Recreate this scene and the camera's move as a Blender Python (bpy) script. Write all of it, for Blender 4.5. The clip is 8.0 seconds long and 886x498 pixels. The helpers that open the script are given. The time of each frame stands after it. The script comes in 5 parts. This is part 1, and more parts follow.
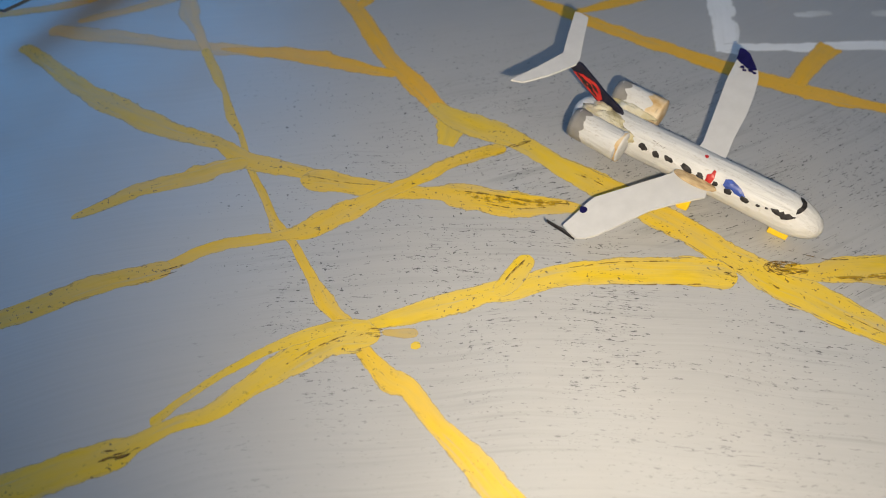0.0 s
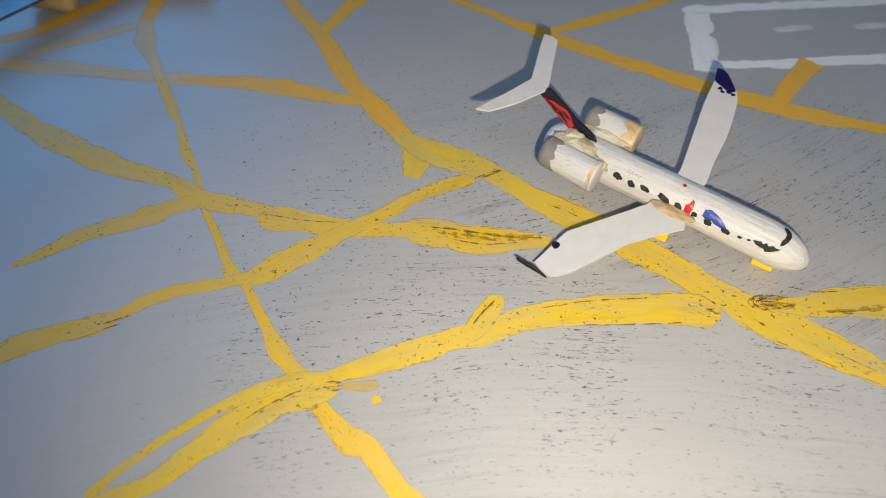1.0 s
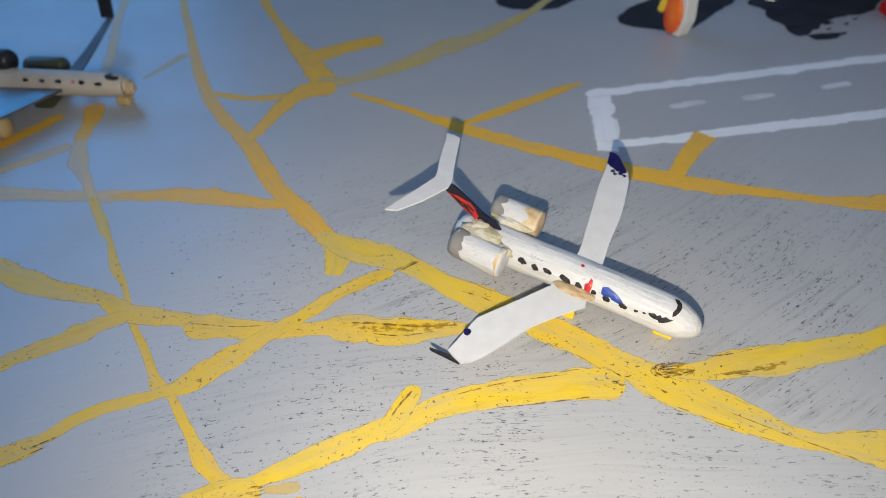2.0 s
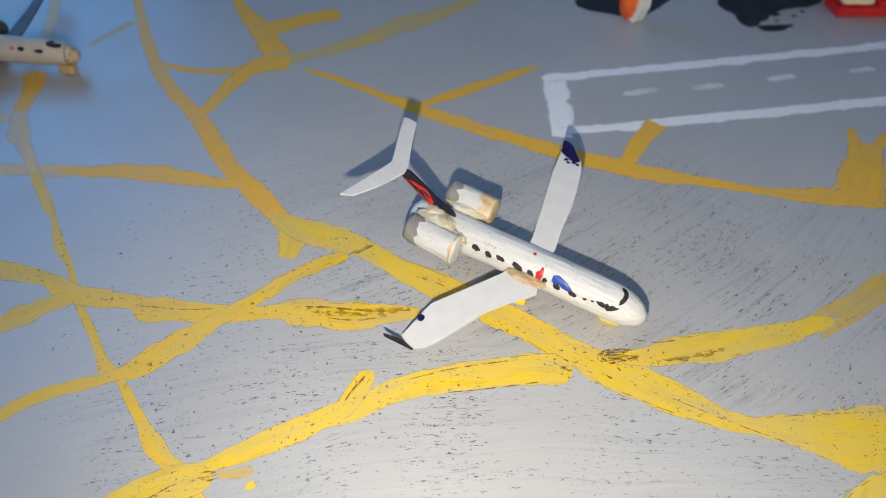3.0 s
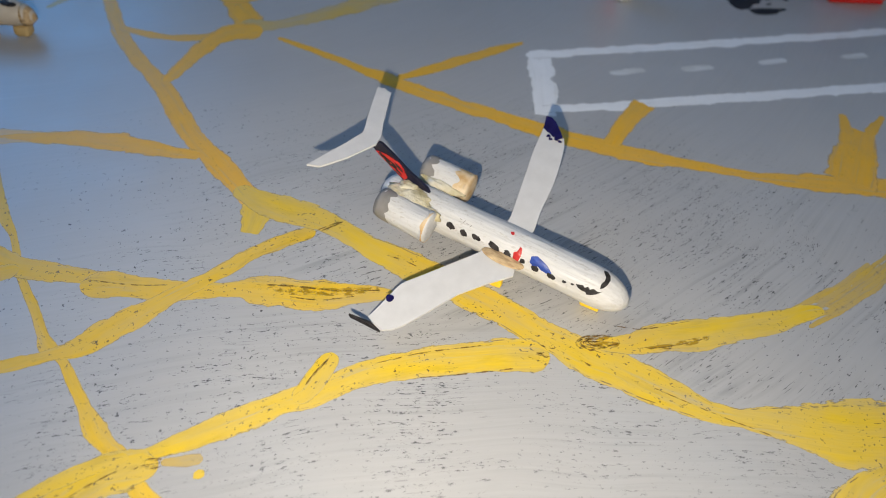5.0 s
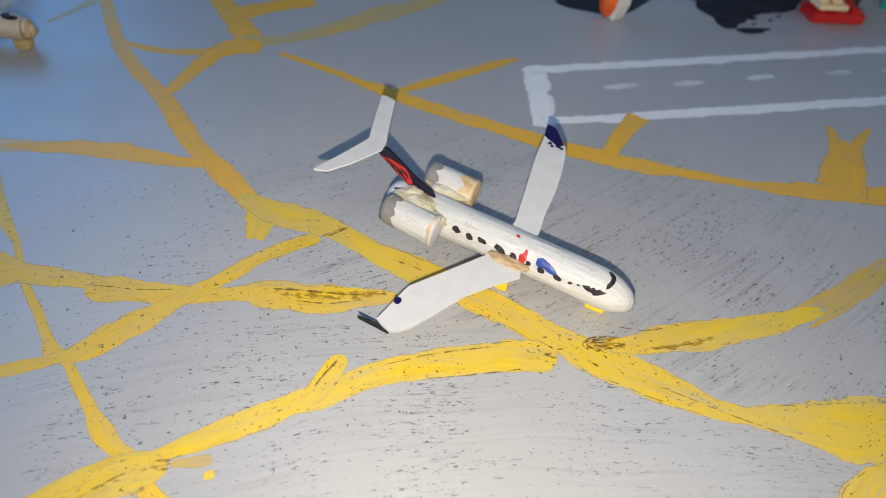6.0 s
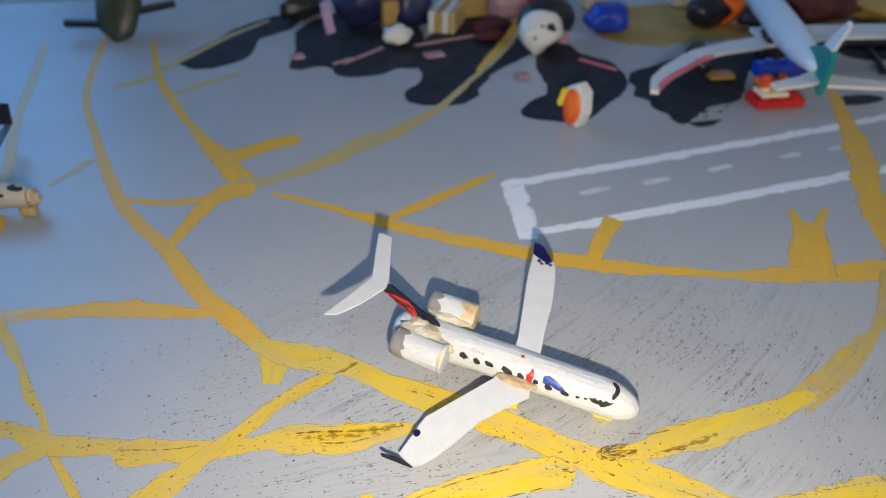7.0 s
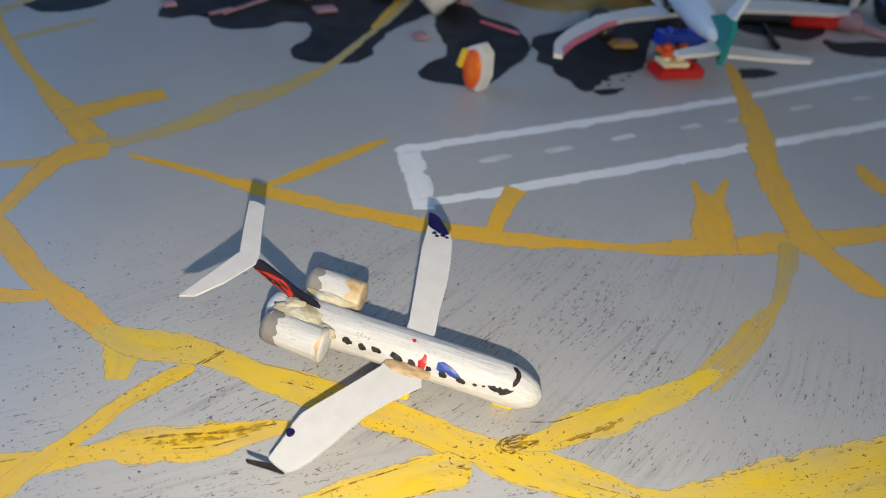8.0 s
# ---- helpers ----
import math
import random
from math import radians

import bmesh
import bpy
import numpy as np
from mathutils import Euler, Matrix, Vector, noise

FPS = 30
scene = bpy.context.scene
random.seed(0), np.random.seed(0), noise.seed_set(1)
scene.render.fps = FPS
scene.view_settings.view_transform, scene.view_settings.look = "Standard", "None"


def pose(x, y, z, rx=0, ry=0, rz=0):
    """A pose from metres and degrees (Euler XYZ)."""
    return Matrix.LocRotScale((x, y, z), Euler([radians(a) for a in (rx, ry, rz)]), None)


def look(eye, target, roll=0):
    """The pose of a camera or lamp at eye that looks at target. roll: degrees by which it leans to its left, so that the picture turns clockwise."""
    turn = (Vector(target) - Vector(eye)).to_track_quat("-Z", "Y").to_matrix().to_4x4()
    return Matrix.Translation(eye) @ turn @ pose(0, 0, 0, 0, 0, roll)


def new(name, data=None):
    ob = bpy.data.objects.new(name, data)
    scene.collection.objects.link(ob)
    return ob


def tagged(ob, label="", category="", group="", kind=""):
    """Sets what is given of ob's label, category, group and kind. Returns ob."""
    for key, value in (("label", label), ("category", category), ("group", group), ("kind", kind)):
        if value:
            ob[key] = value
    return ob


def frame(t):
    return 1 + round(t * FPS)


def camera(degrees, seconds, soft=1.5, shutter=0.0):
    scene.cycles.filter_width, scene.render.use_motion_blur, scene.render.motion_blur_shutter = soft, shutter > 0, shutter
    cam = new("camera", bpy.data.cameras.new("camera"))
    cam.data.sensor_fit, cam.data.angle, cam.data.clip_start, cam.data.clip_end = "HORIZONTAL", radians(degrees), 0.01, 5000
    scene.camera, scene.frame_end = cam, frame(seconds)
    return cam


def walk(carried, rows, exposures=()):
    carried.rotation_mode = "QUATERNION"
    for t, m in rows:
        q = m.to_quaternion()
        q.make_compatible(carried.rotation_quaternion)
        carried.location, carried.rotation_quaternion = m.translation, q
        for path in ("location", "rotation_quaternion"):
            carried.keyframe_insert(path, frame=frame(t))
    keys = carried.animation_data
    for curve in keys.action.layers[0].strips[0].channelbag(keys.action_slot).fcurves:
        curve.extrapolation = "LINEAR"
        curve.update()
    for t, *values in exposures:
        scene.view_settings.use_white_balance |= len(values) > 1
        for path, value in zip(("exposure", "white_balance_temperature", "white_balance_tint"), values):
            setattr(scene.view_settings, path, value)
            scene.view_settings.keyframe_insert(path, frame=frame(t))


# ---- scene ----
# The camera: hand held, about 11 cm above a painted board, looking down at a model aeroplane.
# Lengths of the plan below are in units of K metres (one unit is 11 cm).
K = 0.11
cam = camera(66.7, 8.0, soft=1.0)
cam.data.dof.use_dof = True
cam.data.dof.focus_distance = 0.142
cam.data.dof.aperture_fstop = 16.0
PATH = [
    (0.0, -0.00638, -0.01024, 0.11246, 39.31, -1.33, 0.62),
    (0.5, -0.00043, 0.00063, 0.10912, 40.52, -1.43, 0.05),
    (1.0, -0.00013, 0.00019, 0.10984, 40.20, -0.80, -0.74),
    (1.5, -0.00009, -0.00041, 0.11175, 40.85, -0.16, -1.21),
    (1.7, 0.00185, 0.00155, 0.11587, 41.32, 0.36, -1.94),
    (2.0, 0.01351, -0.00160, 0.12001, 45.75, 0.93, -5.49),
    (2.2, 0.01424, 0.00069, 0.12609, 42.11, -1.55, -6.54),
    (3.3, 0.01305, 0.00009, 0.12235, 43.39, -2.82, -7.80),
    (3.5, 0.01391, 0.00090, 0.12133, 43.18, -3.12, -7.78),
    (4.0, 0.01281, -0.00030, 0.11694, 42.83, -3.01, -8.17),
    (4.5, 0.01586, 0.00282, 0.11391, 42.28, -3.88, -7.90),
    (4.7, 0.01651, 0.00378, 0.11514, 42.25, -4.24, -7.76),
    (5.8, 0.01701, 0.00385, 0.11355, 44.30, -4.42, -7.65),
    (6.0, 0.01149, -0.00025, 0.11160, 45.02, -5.18, -8.85),
    (6.5, 0.01198, -0.00019, 0.12046, 46.01, -4.13, -9.38),
    (6.8, 0.00748, -0.00046, 0.12326, 48.29, -3.07, -12.41),
    (7.0, 0.00543, 0.00132, 0.12583, 52.23, -1.80, -14.10),
    (7.2, 0.01147, 0.00675, 0.12051, 52.28, -4.39, -18.35),
    (7.5, 0.01271, 0.00954, 0.12313, 51.27, -5.86, -19.07),
    (8.0, 0.01400, 0.01425, 0.11335, 50.58, -6.87, -20.51),
]
# the automatic exposure and white balance drift a little at the start
EXPOSURES = [(0.0, -0.24, 7150, 10), (0.5, -0.13, 7000, 10), (1.5, -0.16, 6800, 10), (2.0, 0.0, 6400, 10), (3.5, 0.04, 6500, 10), (4.5, -0.08, 6700, 10), (6.0, 0.0, 6500, 10), (6.5, 0.08, 6600, 10), (7.0, 0.22, 6550, 10), (7.5, 0.22, 6700, 10), (8.0, 0.1, 6900, 10)]
walk(cam, [(t, pose(x, y, z, rx, ry, rz)) for t, x, y, z, rx, ry, rz in PATH], EXPOSURES)

# ---- light: a window ahead and to one side, the small hard light carried beside the camera, an added fill behind ----
world = bpy.data.worlds.new("sky")
scene.world = world
world.use_nodes = True
wn = world.node_tree.nodes
sky = wn.new("ShaderNodeTexSky")
sky.sky_type, sky.sun_disc, sky.sun_elevation, sky.sun_rotation = "NISHITA", False, radians(40), radians(200)
wn["Background"].inputs["Strength"].default_value = 0.06
world.node_tree.links.new(sky.outputs[0], wn["Background"].inputs[0])

ROOM_TURN = 38.0  # the window wall faces this many degrees to the left of straight ahead
ROOM = pose(0, 0, 0, 0, 0, ROOM_TURN)

window_light = bpy.data.lights.new("window_daylight", "AREA")
window_light.shape, window_light.size, window_light.size_y = "RECTANGLE", 1.06, 0.86
window_light.energy, window_light.color = 7.0, (0.085, 0.41, 1.0)
ob = new("window_daylight", window_light)
ob.matrix_world = ROOM @ pose(0, 1.19, 0.72, -90, 0, 0)

# added fill lamp behind the camera, an invented source that lifts the shade
back_fill = bpy.data.lights.new("back_fill_lamp", "AREA")
back_fill.shape, back_fill.size, back_fill.size_y = "RECTANGLE", 0.96, 0.76
back_fill.energy, back_fill.color = 3.4, (1.0, 0.95, 0.88)
ob = new("back_fill_lamp", back_fill)
ob.matrix_world = ROOM @ pose(0.2, -1.19, 0.8, 90, 0, 0)

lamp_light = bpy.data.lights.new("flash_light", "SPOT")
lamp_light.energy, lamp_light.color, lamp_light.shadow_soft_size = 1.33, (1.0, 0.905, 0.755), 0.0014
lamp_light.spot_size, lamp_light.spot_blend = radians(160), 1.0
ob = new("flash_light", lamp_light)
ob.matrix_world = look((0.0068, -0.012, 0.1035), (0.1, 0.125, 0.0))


# ---- materials ----
class Nodes:
    """A node material being put together."""

    def __init__(self, name, rough=0.5, metal=0.0):
        self.mat = bpy.data.materials.new(name)
        self.mat.use_nodes = True
        self.tree = self.mat.node_tree
        self.bsdf = self.tree.nodes["Principled BSDF"]
        self.bsdf.inputs["Roughness"].default_value = rough
        self.bsdf.inputs["Metallic"].default_value = metal

    def add(self, kind, **values):
        n = self.tree.nodes.new(kind)
        for k, v in values.items():
            n.inputs[k].default_value = v
        return n

    def link(self, a, b):
        self.tree.links.new(a, b)

    def coords(self, scale, source="Object"):
        c = self.tree.nodes.new("ShaderNodeTexCoord")
        m = self.tree.nodes.new("ShaderNodeMapping")
        m.inputs["Scale"].default_value = scale
        self.link(c.outputs[source], m.inputs["Vector"])
        return m.outputs["Vector"]

    def noise(self, vector, scale, detail=3.0, rough=0.55):
        n = self.add("ShaderNodeTexNoise", Scale=scale, Detail=detail, Roughness=rough)
        self.link(vector, n.inputs["Vector"])
        return n.outputs["Fac"]

    def ramp(self, fac, a, b):
        n = self.add("ShaderNodeMapRange", **{"From Min": a, "From Max": b})
        self.link(fac, n.inputs["Value"])
        return n.outputs["Result"]

    def times(self, a, b, op="MULTIPLY"):
        n = self.tree.nodes.new("ShaderNodeMath")
        n.operation = op
        for i, v in enumerate((a, b)):
            if isinstance(v, (int, float)):
                n.inputs[i].default_value = v
            else:
                self.link(v, n.inputs[i])
        return n.outputs[0]

    def mix(self, fac, a, b):
        n = self.tree.nodes.new("ShaderNodeMix")
        n.data_type = "RGBA"
        if isinstance(fac, (int, float)):
            n.inputs[0].default_value = fac
        else:
            self.link(fac, n.inputs[0])
        for i, v in ((6, a), (7, b)):
            if isinstance(v, tuple):
                n.inputs[i].default_value = (*v, 1)
            else:
                self.link(v, n.inputs[i])
        return n.outputs[2]

    def out(self, colour, height=None, strength=0.3, distance=0.0004, rough=None):
        if isinstance(colour, tuple):
            self.bsdf.inputs["Base Color"].default_value = (*colour, 1)
        else:
            self.link(colour, self.bsdf.inputs["Base Color"])
        if height is not None:
            b = self.add("ShaderNodeBump", Strength=strength, Distance=distance)
            self.link(height, b.inputs["Height"])
            self.link(b.outputs["Normal"], self.bsdf.inputs["Normal"])
        if rough is not None:
            self.link(rough, self.bsdf.inputs["Roughness"])
        return self.mat


def board_paint():
    """Grey brushed acrylic: broad mottling, brush furrows swept in arcs, and dark dashes where the board shows through."""
    n = Nodes("grey_brushed_paint", 0.3)
    n.bsdf.inputs["Specular IOR Level"].default_value = 0.9
    n.bsdf.inputs["Coat Weight"].default_value = 0.2
    n.bsdf.inputs["Coat Roughness"].default_value = 0.3
    flat = n.coords((1, 1, 1))
    bend = n.add("ShaderNodeTexNoise", Scale=14.0, Detail=2.0)
    n.link(flat, bend.inputs["Vector"])
    shift = n.tree.nodes.new("ShaderNodeVectorMath")
    shift.operation = "MULTIPLY_ADD"
    n.link(bend.outputs["Color"], shift.inputs[0])
    shift.inputs[1].default_value = (0.013, 0.013, 0.0)
    n.link(flat, shift.inputs[2])

    def sweep(centre, side):
        """Arcs of the brush round a centre, ahead (1) or behind (-1): way round, and distance."""
        away = n.tree.nodes.new("ShaderNodeVectorMath")
        away.operation = "SUBTRACT"
        n.link(shift.outputs[0], away.inputs[0])
        away.inputs[1].default_value = centre
        apart = n.tree.nodes.new("ShaderNodeVectorMath")
        apart.operation = "LENGTH"
        n.link(away.outputs[0], apart.inputs[0])
        split = n.tree.nodes.new("ShaderNodeSeparateXYZ")
        n.link(away.outputs[0], split.inputs[0])
        # the seam of the angle lies off the board
        way = n.times(split.outputs[0], n.times(split.outputs[1], side), "ARCTAN2")
        polar = n.tree.nodes.new("ShaderNodeCombineXYZ")
        n.link(n.times(way, 0.17), polar.inputs[0])
        n.link(apart.outputs["Value"], polar.inputs[1])
        return polar.outputs[0]

    front, rear = sweep((0.03, -0.28, 0.0), 1.0), sweep((-0.1, 0.45, 0.0), -1.0)
    # the near strip was brushed across, the rest slantwise
    spot = n.tree.nodes.new("ShaderNodeSeparateXYZ")
    n.link(shift.outputs[0], spot.inputs[0])
    slant = n.ramp(n.times(spot.outputs[1], n.times(spot.outputs[0], 0.49), "ADD"), 0.112, 0.118)

    def swept(along, across, detail, rough=0.55):
        both = []
        for polar in (front, rear):
            m = n.add("ShaderNodeMapping")
            m.inputs["Scale"].default_value = (along, across, 1)
            n.link(polar, m.inputs["Vector"])
            both.append(n.noise(m.outputs["Vector"], 1.0, detail, rough))
        m = n.tree.nodes.new("ShaderNodeMix")
        n.link(slant, m.inputs[0])
        n.link(both[0], m.inputs[2])
        n.link(both[1], m.inputs[3])
        return m.outputs[0]

    brush = swept(60, 1200, 3.0)
    # worn through round the middle of the board only
    middle = n.tree.nodes.new("ShaderNodeVectorMath")
    middle.operation = "DISTANCE"
    n.link(shift.outputs[0], middle.inputs[0])
    middle.inputs[1].default_value = (0.068, 0.064, 0.0)
    worn = n.ramp(middle.outputs["Value"], 0.128, 0.065)
    # dashes strung along the furrows, and blocky dots between them
    strand = n.ramp(swept(46, 620, 2.0), 0.47, 0.56)
    dash = n.ramp(swept(950, 2000, 3.0, 0.75), 0.592, 0.604)
    cluster = n.ramp(n.noise(flat, 52.0, 4.0), 0.43, 0.56)
    dash = n.times(n.times(dash, strand), cluster)
    hairs = n.times(n.ramp(swept(260, 3600, 2.0), 0.63, 0.66), n.ramp(n.noise(flat, 44.0, 4.0), 0.52, 0.64))
    dots = n.times(n.ramp(swept(1150, 1700, 3.0, 0.75), 0.635, 0.65), n.ramp(n.noise(flat, 60.0, 3.0), 0.4, 0.52))
    dark = n.times(n.times(dash, dots, "MAXIMUM"), n.times(hairs, 0.5), "MAXIMUM")
    # blocky specks scattered over the far left of the worn part
    beside = n.tree.nodes.new("ShaderNodeVectorMath")
    beside.operation = "DISTANCE"
    n.link(shift.outputs[0], beside.inputs[0])
    beside.inputs[1].default_value = (0.0, 0.114, 0.0)
    specks = n.times(n.ramp(n.noise(flat, 760.0, 3.0, 0.7), 0.635, 0.655), n.ramp(n.noise(flat, 85.0, 3.0), 0.4, 0.55))
    specks = n.times(specks, n.ramp(beside.outputs["Value"], 0.068, 0.04))
    dark = n.times(n.ramp(n.times(dark, worn), 0.15, 0.45), specks, "MAXIMUM")
    # the strip nearest the edge was painted over once more
    covered = n.times(spot.outputs[1], n.times(n.noise(flat, 40.0, 3.0), 0.03), "ADD")
    dark = n.times(dark, n.times(n.times(n.ramp(covered, 0.05, 0.09), 0.7), 0.3, "ADD"))
    tone = n.mix(n.ramp(n.noise(flat, 12.0, 4.0), 0.3, 0.7), (0.37, 0.37, 0.372), (0.44, 0.436, 0.43))
    tone = n.mix(n.times(n.ramp(n.noise(flat, 27.0, 5.0, 0.6), 0.42, 0.66), 0.45), tone, (0.395, 0.41, 0.428))
    tone = n.mix(n.times(n.ramp(brush, 0.4, 0.75), 0.13), tone, (0.56, 0.55, 0.54))
    # long soft smears of the dark ground along the slanting brush
    smear = n.times(n.ramp(swept(30, 420, 4.0, 0.6), 0.53, 0.68), n.ramp(n.noise(flat, 26.0, 3.0), 0.42, 0.6))
    tone = n.mix(n.times(n.times(smear, slant), n.times(worn, 0.5)), tone, (0.16, 0.165, 0.17))
    furrow = n.times(n.ramp(swept(22, 800, 3.0), 0.5, 0.72), n.ramp(n.noise(flat, 34.0, 3.0), 0.4, 0.62))
    tone = n.mix(n.times(furrow, n.times(n.times(worn, 0.42), 0.06, "ADD")), tone, (0.2, 0.2, 0.205))
    colour = n.mix(n.times(dark, 0.93), tone, (0.012, 0.012, 0.015))
    height = n.times(brush, n.times(dark, 0.6), "SUBTRACT")
    return n.out(colour, height, 0.17, 0.0003, n.ramp(n.noise(flat, 60.0, 3.0), -0.8, 2.4))


def stroke_paint(name, bright, thin, scratch, amount=1.0, rough=0.36, cover=1.0, lines=0.695, dashed=False, gaps=0.85, sheer=0.0, feather=0.24):
    """Brushed paint of the lines: streaks and scratches run along the stroke, and its edges break up as a dry brush does."""
    n = Nodes(name, rough)
    n.bsdf.inputs["Specular IOR Level"].default_value = 0.3
    streak = n.noise(n.coords((40, 900, 1), "UV"), 1.0, 3.0)
    fine = n.noise(n.coords((160, 2200, 1), "UV"), 1.0, 2.0)
    flat = n.coords((1, 1, 1))
    patch = n.ramp(n.noise(flat, 70.0, 3.0), 0.43, 0.56)
    # how far in from the edge: the second UV runs from -1 to 1 across the stroke
    edge = n.tree.nodes.new("ShaderNodeUVMap")
    edge.uv_map = "across"
    split = n.tree.nodes.new("ShaderNodeSeparateXYZ")
    n.link(edge.outputs[0], split.inputs[0])
    inward = n.times(1.0, n.times(split.outputs[1], 0.0, "ABSOLUTE"), "SUBTRACT")
    rub = n.ramp(n.noise(n.coords((300, 2000, 1), "UV"), 1.0, 3.0, 0.65), lines - 0.05, lines - 0.01)
    rub = n.times(n.times(rub, patch), 0.95 * amount)
    # broken dark lines just inside the edges, where the brush left a ridge
    wander = n.times(inward, n.times(n.noise(n.coords((60, 60, 1), "UV"), 1.0, 2.0), 0.3), "SUBTRACT")
    ridge = n.ramp(n.times(n.times(wander, 0.02, "SUBTRACT"), 0.0, "ABSOLUTE"), 0.035, 0.015)
    broken = n.ramp(n.noise(n.coords((260, 500, 1), "UV"), 1.0, 3.0), 0.5, 0.56)
    far_apart = n.ramp(n.noise(n.coords((22, 90, 1), "UV"), 1.0, 2.0), 0.5, 0.56)
    ridge = n.times(n.times(n.times(ridge, broken), far_apart), 0.85 * amount)
    dots = n.times(n.ramp(n.noise(flat, 950.0, 3.0, 0.65), 0.622, 0.645), n.times(patch, 0.9 * amount))
    info = n.tree.nodes.new("ShaderNodeObjectInfo")
    cloud = n.ramp(n.noise(flat, 260.0, 4.0), 0.35, 0.75)
    base = n.mix(n.times(n.ramp(streak, 0.45, 0.85), 0.6), bright, thin)
    base = n.mix(n.times(cloud, 0.45), base, thin)
    # where the brush picked up the dark ground it left a dirty film along the stroke
    dirt = n.times(n.ramp(n.noise(n.coords((70, 420, 1), "UV"), 1.0, 4.0, 0.65), 0.5, 0.66), n.ramp(n.noise(flat, 62.0, 3.0), 0.42, 0.6))
    base = n.mix(n.times(dirt, 0.5 * amount), base, tuple(0.62 * v for v in bright))
    base = n.mix(n.times(info.outputs["Random"], 0.25), base, thin)
    colour = n.mix(rub, base, scratch)
    colour = n.mix(ridge, colour, scratch)
    colour = n.mix(dots, colour, (0.03, 0.022, 0.012))
    # thin paint towards the edges and between the bristles lets the grey through
    grey = (0.4, 0.385, 0.33)
    torn = n.times(n.times(n.noise(n.coords((190, 600, 1), "UV"), 1.0, 5.0, 0.65), 0.5, "SUBTRACT"), 1.5)
    ragged = n.times(n.times(inward, 2.0), torn, "ADD")
    thinness = n.times(n.ramp(ragged, 0.5, 0.12), feather)
    bare = n.times(n.ramp(n.times(streak, n.times(fine, 0.35), "ADD"), 0.78, 0.98), 0.7 * gaps)
    if sheer:
        colour = n.mix(n.times(n.ramp(n.noise(n.coords((55, 260, 1), "UV"), 1.0, 4.0, 0.6), 0.3, 0.7), sheer), colour, grey)
    colour = n.mix(n.times(thinness, bare, "MAXIMUM"), colour, grey)
    alpha = n.times(n.ramp(ragged, 0.03, 0.16), cover)
    if dashed:
        alpha = n.times(alpha, n.ramp(n.noise(n.coords((420, 900, 1), "UV"), 1.0, 3.0), 0.45, 0.56))
    n.link(alpha, n.bsdf.inputs["Alpha"])
    return n.out(colour, n.times(streak, fine, "ADD"), 0.26, 0.0002)


def mottled(name, a, b, scale, rough=0.5, metal=0.0, bump=0.25, stretch=(1, 1, 1), dist=0.0003, detail=4.0):
    n = Nodes(name, rough, metal)
    f = n.noise(n.coords(stretch), scale, detail)
    return n.out(n.mix(n.ramp(f, 0.3, 0.7), a, b), f, bump, dist)


def chipped_white():
    """White paint over wood, with brush grain along the dowel and small chips."""
    n = Nodes("white_painted_wood", 0.5)
    grain = n.noise(n.coords((110, 900, 900)), 1.0, 3.0)
    chips = n.times(n.ramp(n.noise(n.coords((900, 2600, 2600)), 1.0, 3.0), 0.585, 0.64), n.ramp(n.noise(n.coords((1, 1, 1)), 210.0, 3.0), 0.43, 0.56))
    tone = n.mix(n.ramp(grain, 0.35, 0.7), (0.53, 0.53, 0.528), (0.62, 0.62, 0.622))
    tone = n.mix(n.ramp(n.noise(n.coords((1, 1, 1)), 90.0, 2.0), 0.66, 0.84), tone, (0.6, 0.52, 0.4))
    return n.out(n.mix(n.times(chips, 0.3), tone, (0.25, 0.2, 0.15)), grain, 0.8, 0.0005)


Y = stroke_paint("yellow_line_paint", (0.75, 0.51, 0.01), (0.63, 0.44, 0.055), (0.085, 0.05, 0.012), sheer=0.32)
# the same yellow, turned oranger to paint in the flash's falloff on the left
YLEFT = stroke_paint("yellow_line_paint_left_light", (0.75, 0.48, 0.012), (0.62, 0.42, 0.055), (0.085, 0.05, 0.012), sheer=0.3)
YS = stroke_paint("thin_yellow_line_paint", (0.72, 0.47, 0.03), (0.6, 0.42, 0.1), (0.12, 0.07, 0.015), 0.6, cover=0.85, sheer=0.6)
# same yellow paint far off: the light's change with distance is in this colour
YFAR = stroke_paint("yellow_line_paint_far_light", (0.83, 0.445, 0.018), (0.66, 0.385, 0.065), (0.3, 0.17, 0.03), 0.25, sheer=0.16)
# thin paint, paled further to hold the window's sheen in its colour
PALE = stroke_paint("thin_yellow_paint_with_sheen", (0.76, 0.48, 0.14), (0.68, 0.48, 0.24), (0.3, 0.2, 0.06), 0.25, sheer=0.6)
OLIVE = stroke_paint("thin_dull_yellow_paint", (0.64, 0.43, 0.07), (0.54, 0.42, 0.16), (0.3, 0.2, 0.06), 0.2, sheer=0.65)
W = stroke_paint("white_line_paint", (0.85, 0.86, 0.87), (0.76, 0.77, 0.78), (0.5, 0.5, 0.5), 0.1, gaps=0.5, feather=0.3, sheer=0.08)
FADED = stroke_paint("faded_white_paint", (0.76, 0.77, 0.78), (0.64, 0.65, 0.66), (0.5, 0.5, 0.5), 0.1, sheer=0.6)
BK = stroke_paint("black_fleck_paint", (0.02, 0.022, 0.029), (0.034, 0.036, 0.044), (0.1, 0.1, 0.1), 0.3, 0.8, gaps=0.2, feather=0.04)
BLACKPAINT = mottled("black_patch_paint", (0.014, 0.016, 0.022), (0.032, 0.034, 0.042), 90.0, 0.6, bump=0.2)
for m in (BK, BLACKPAINT):
    m.node_tree.nodes["Principled BSDF"].inputs["Specular IOR Level"].default_value = 0.25
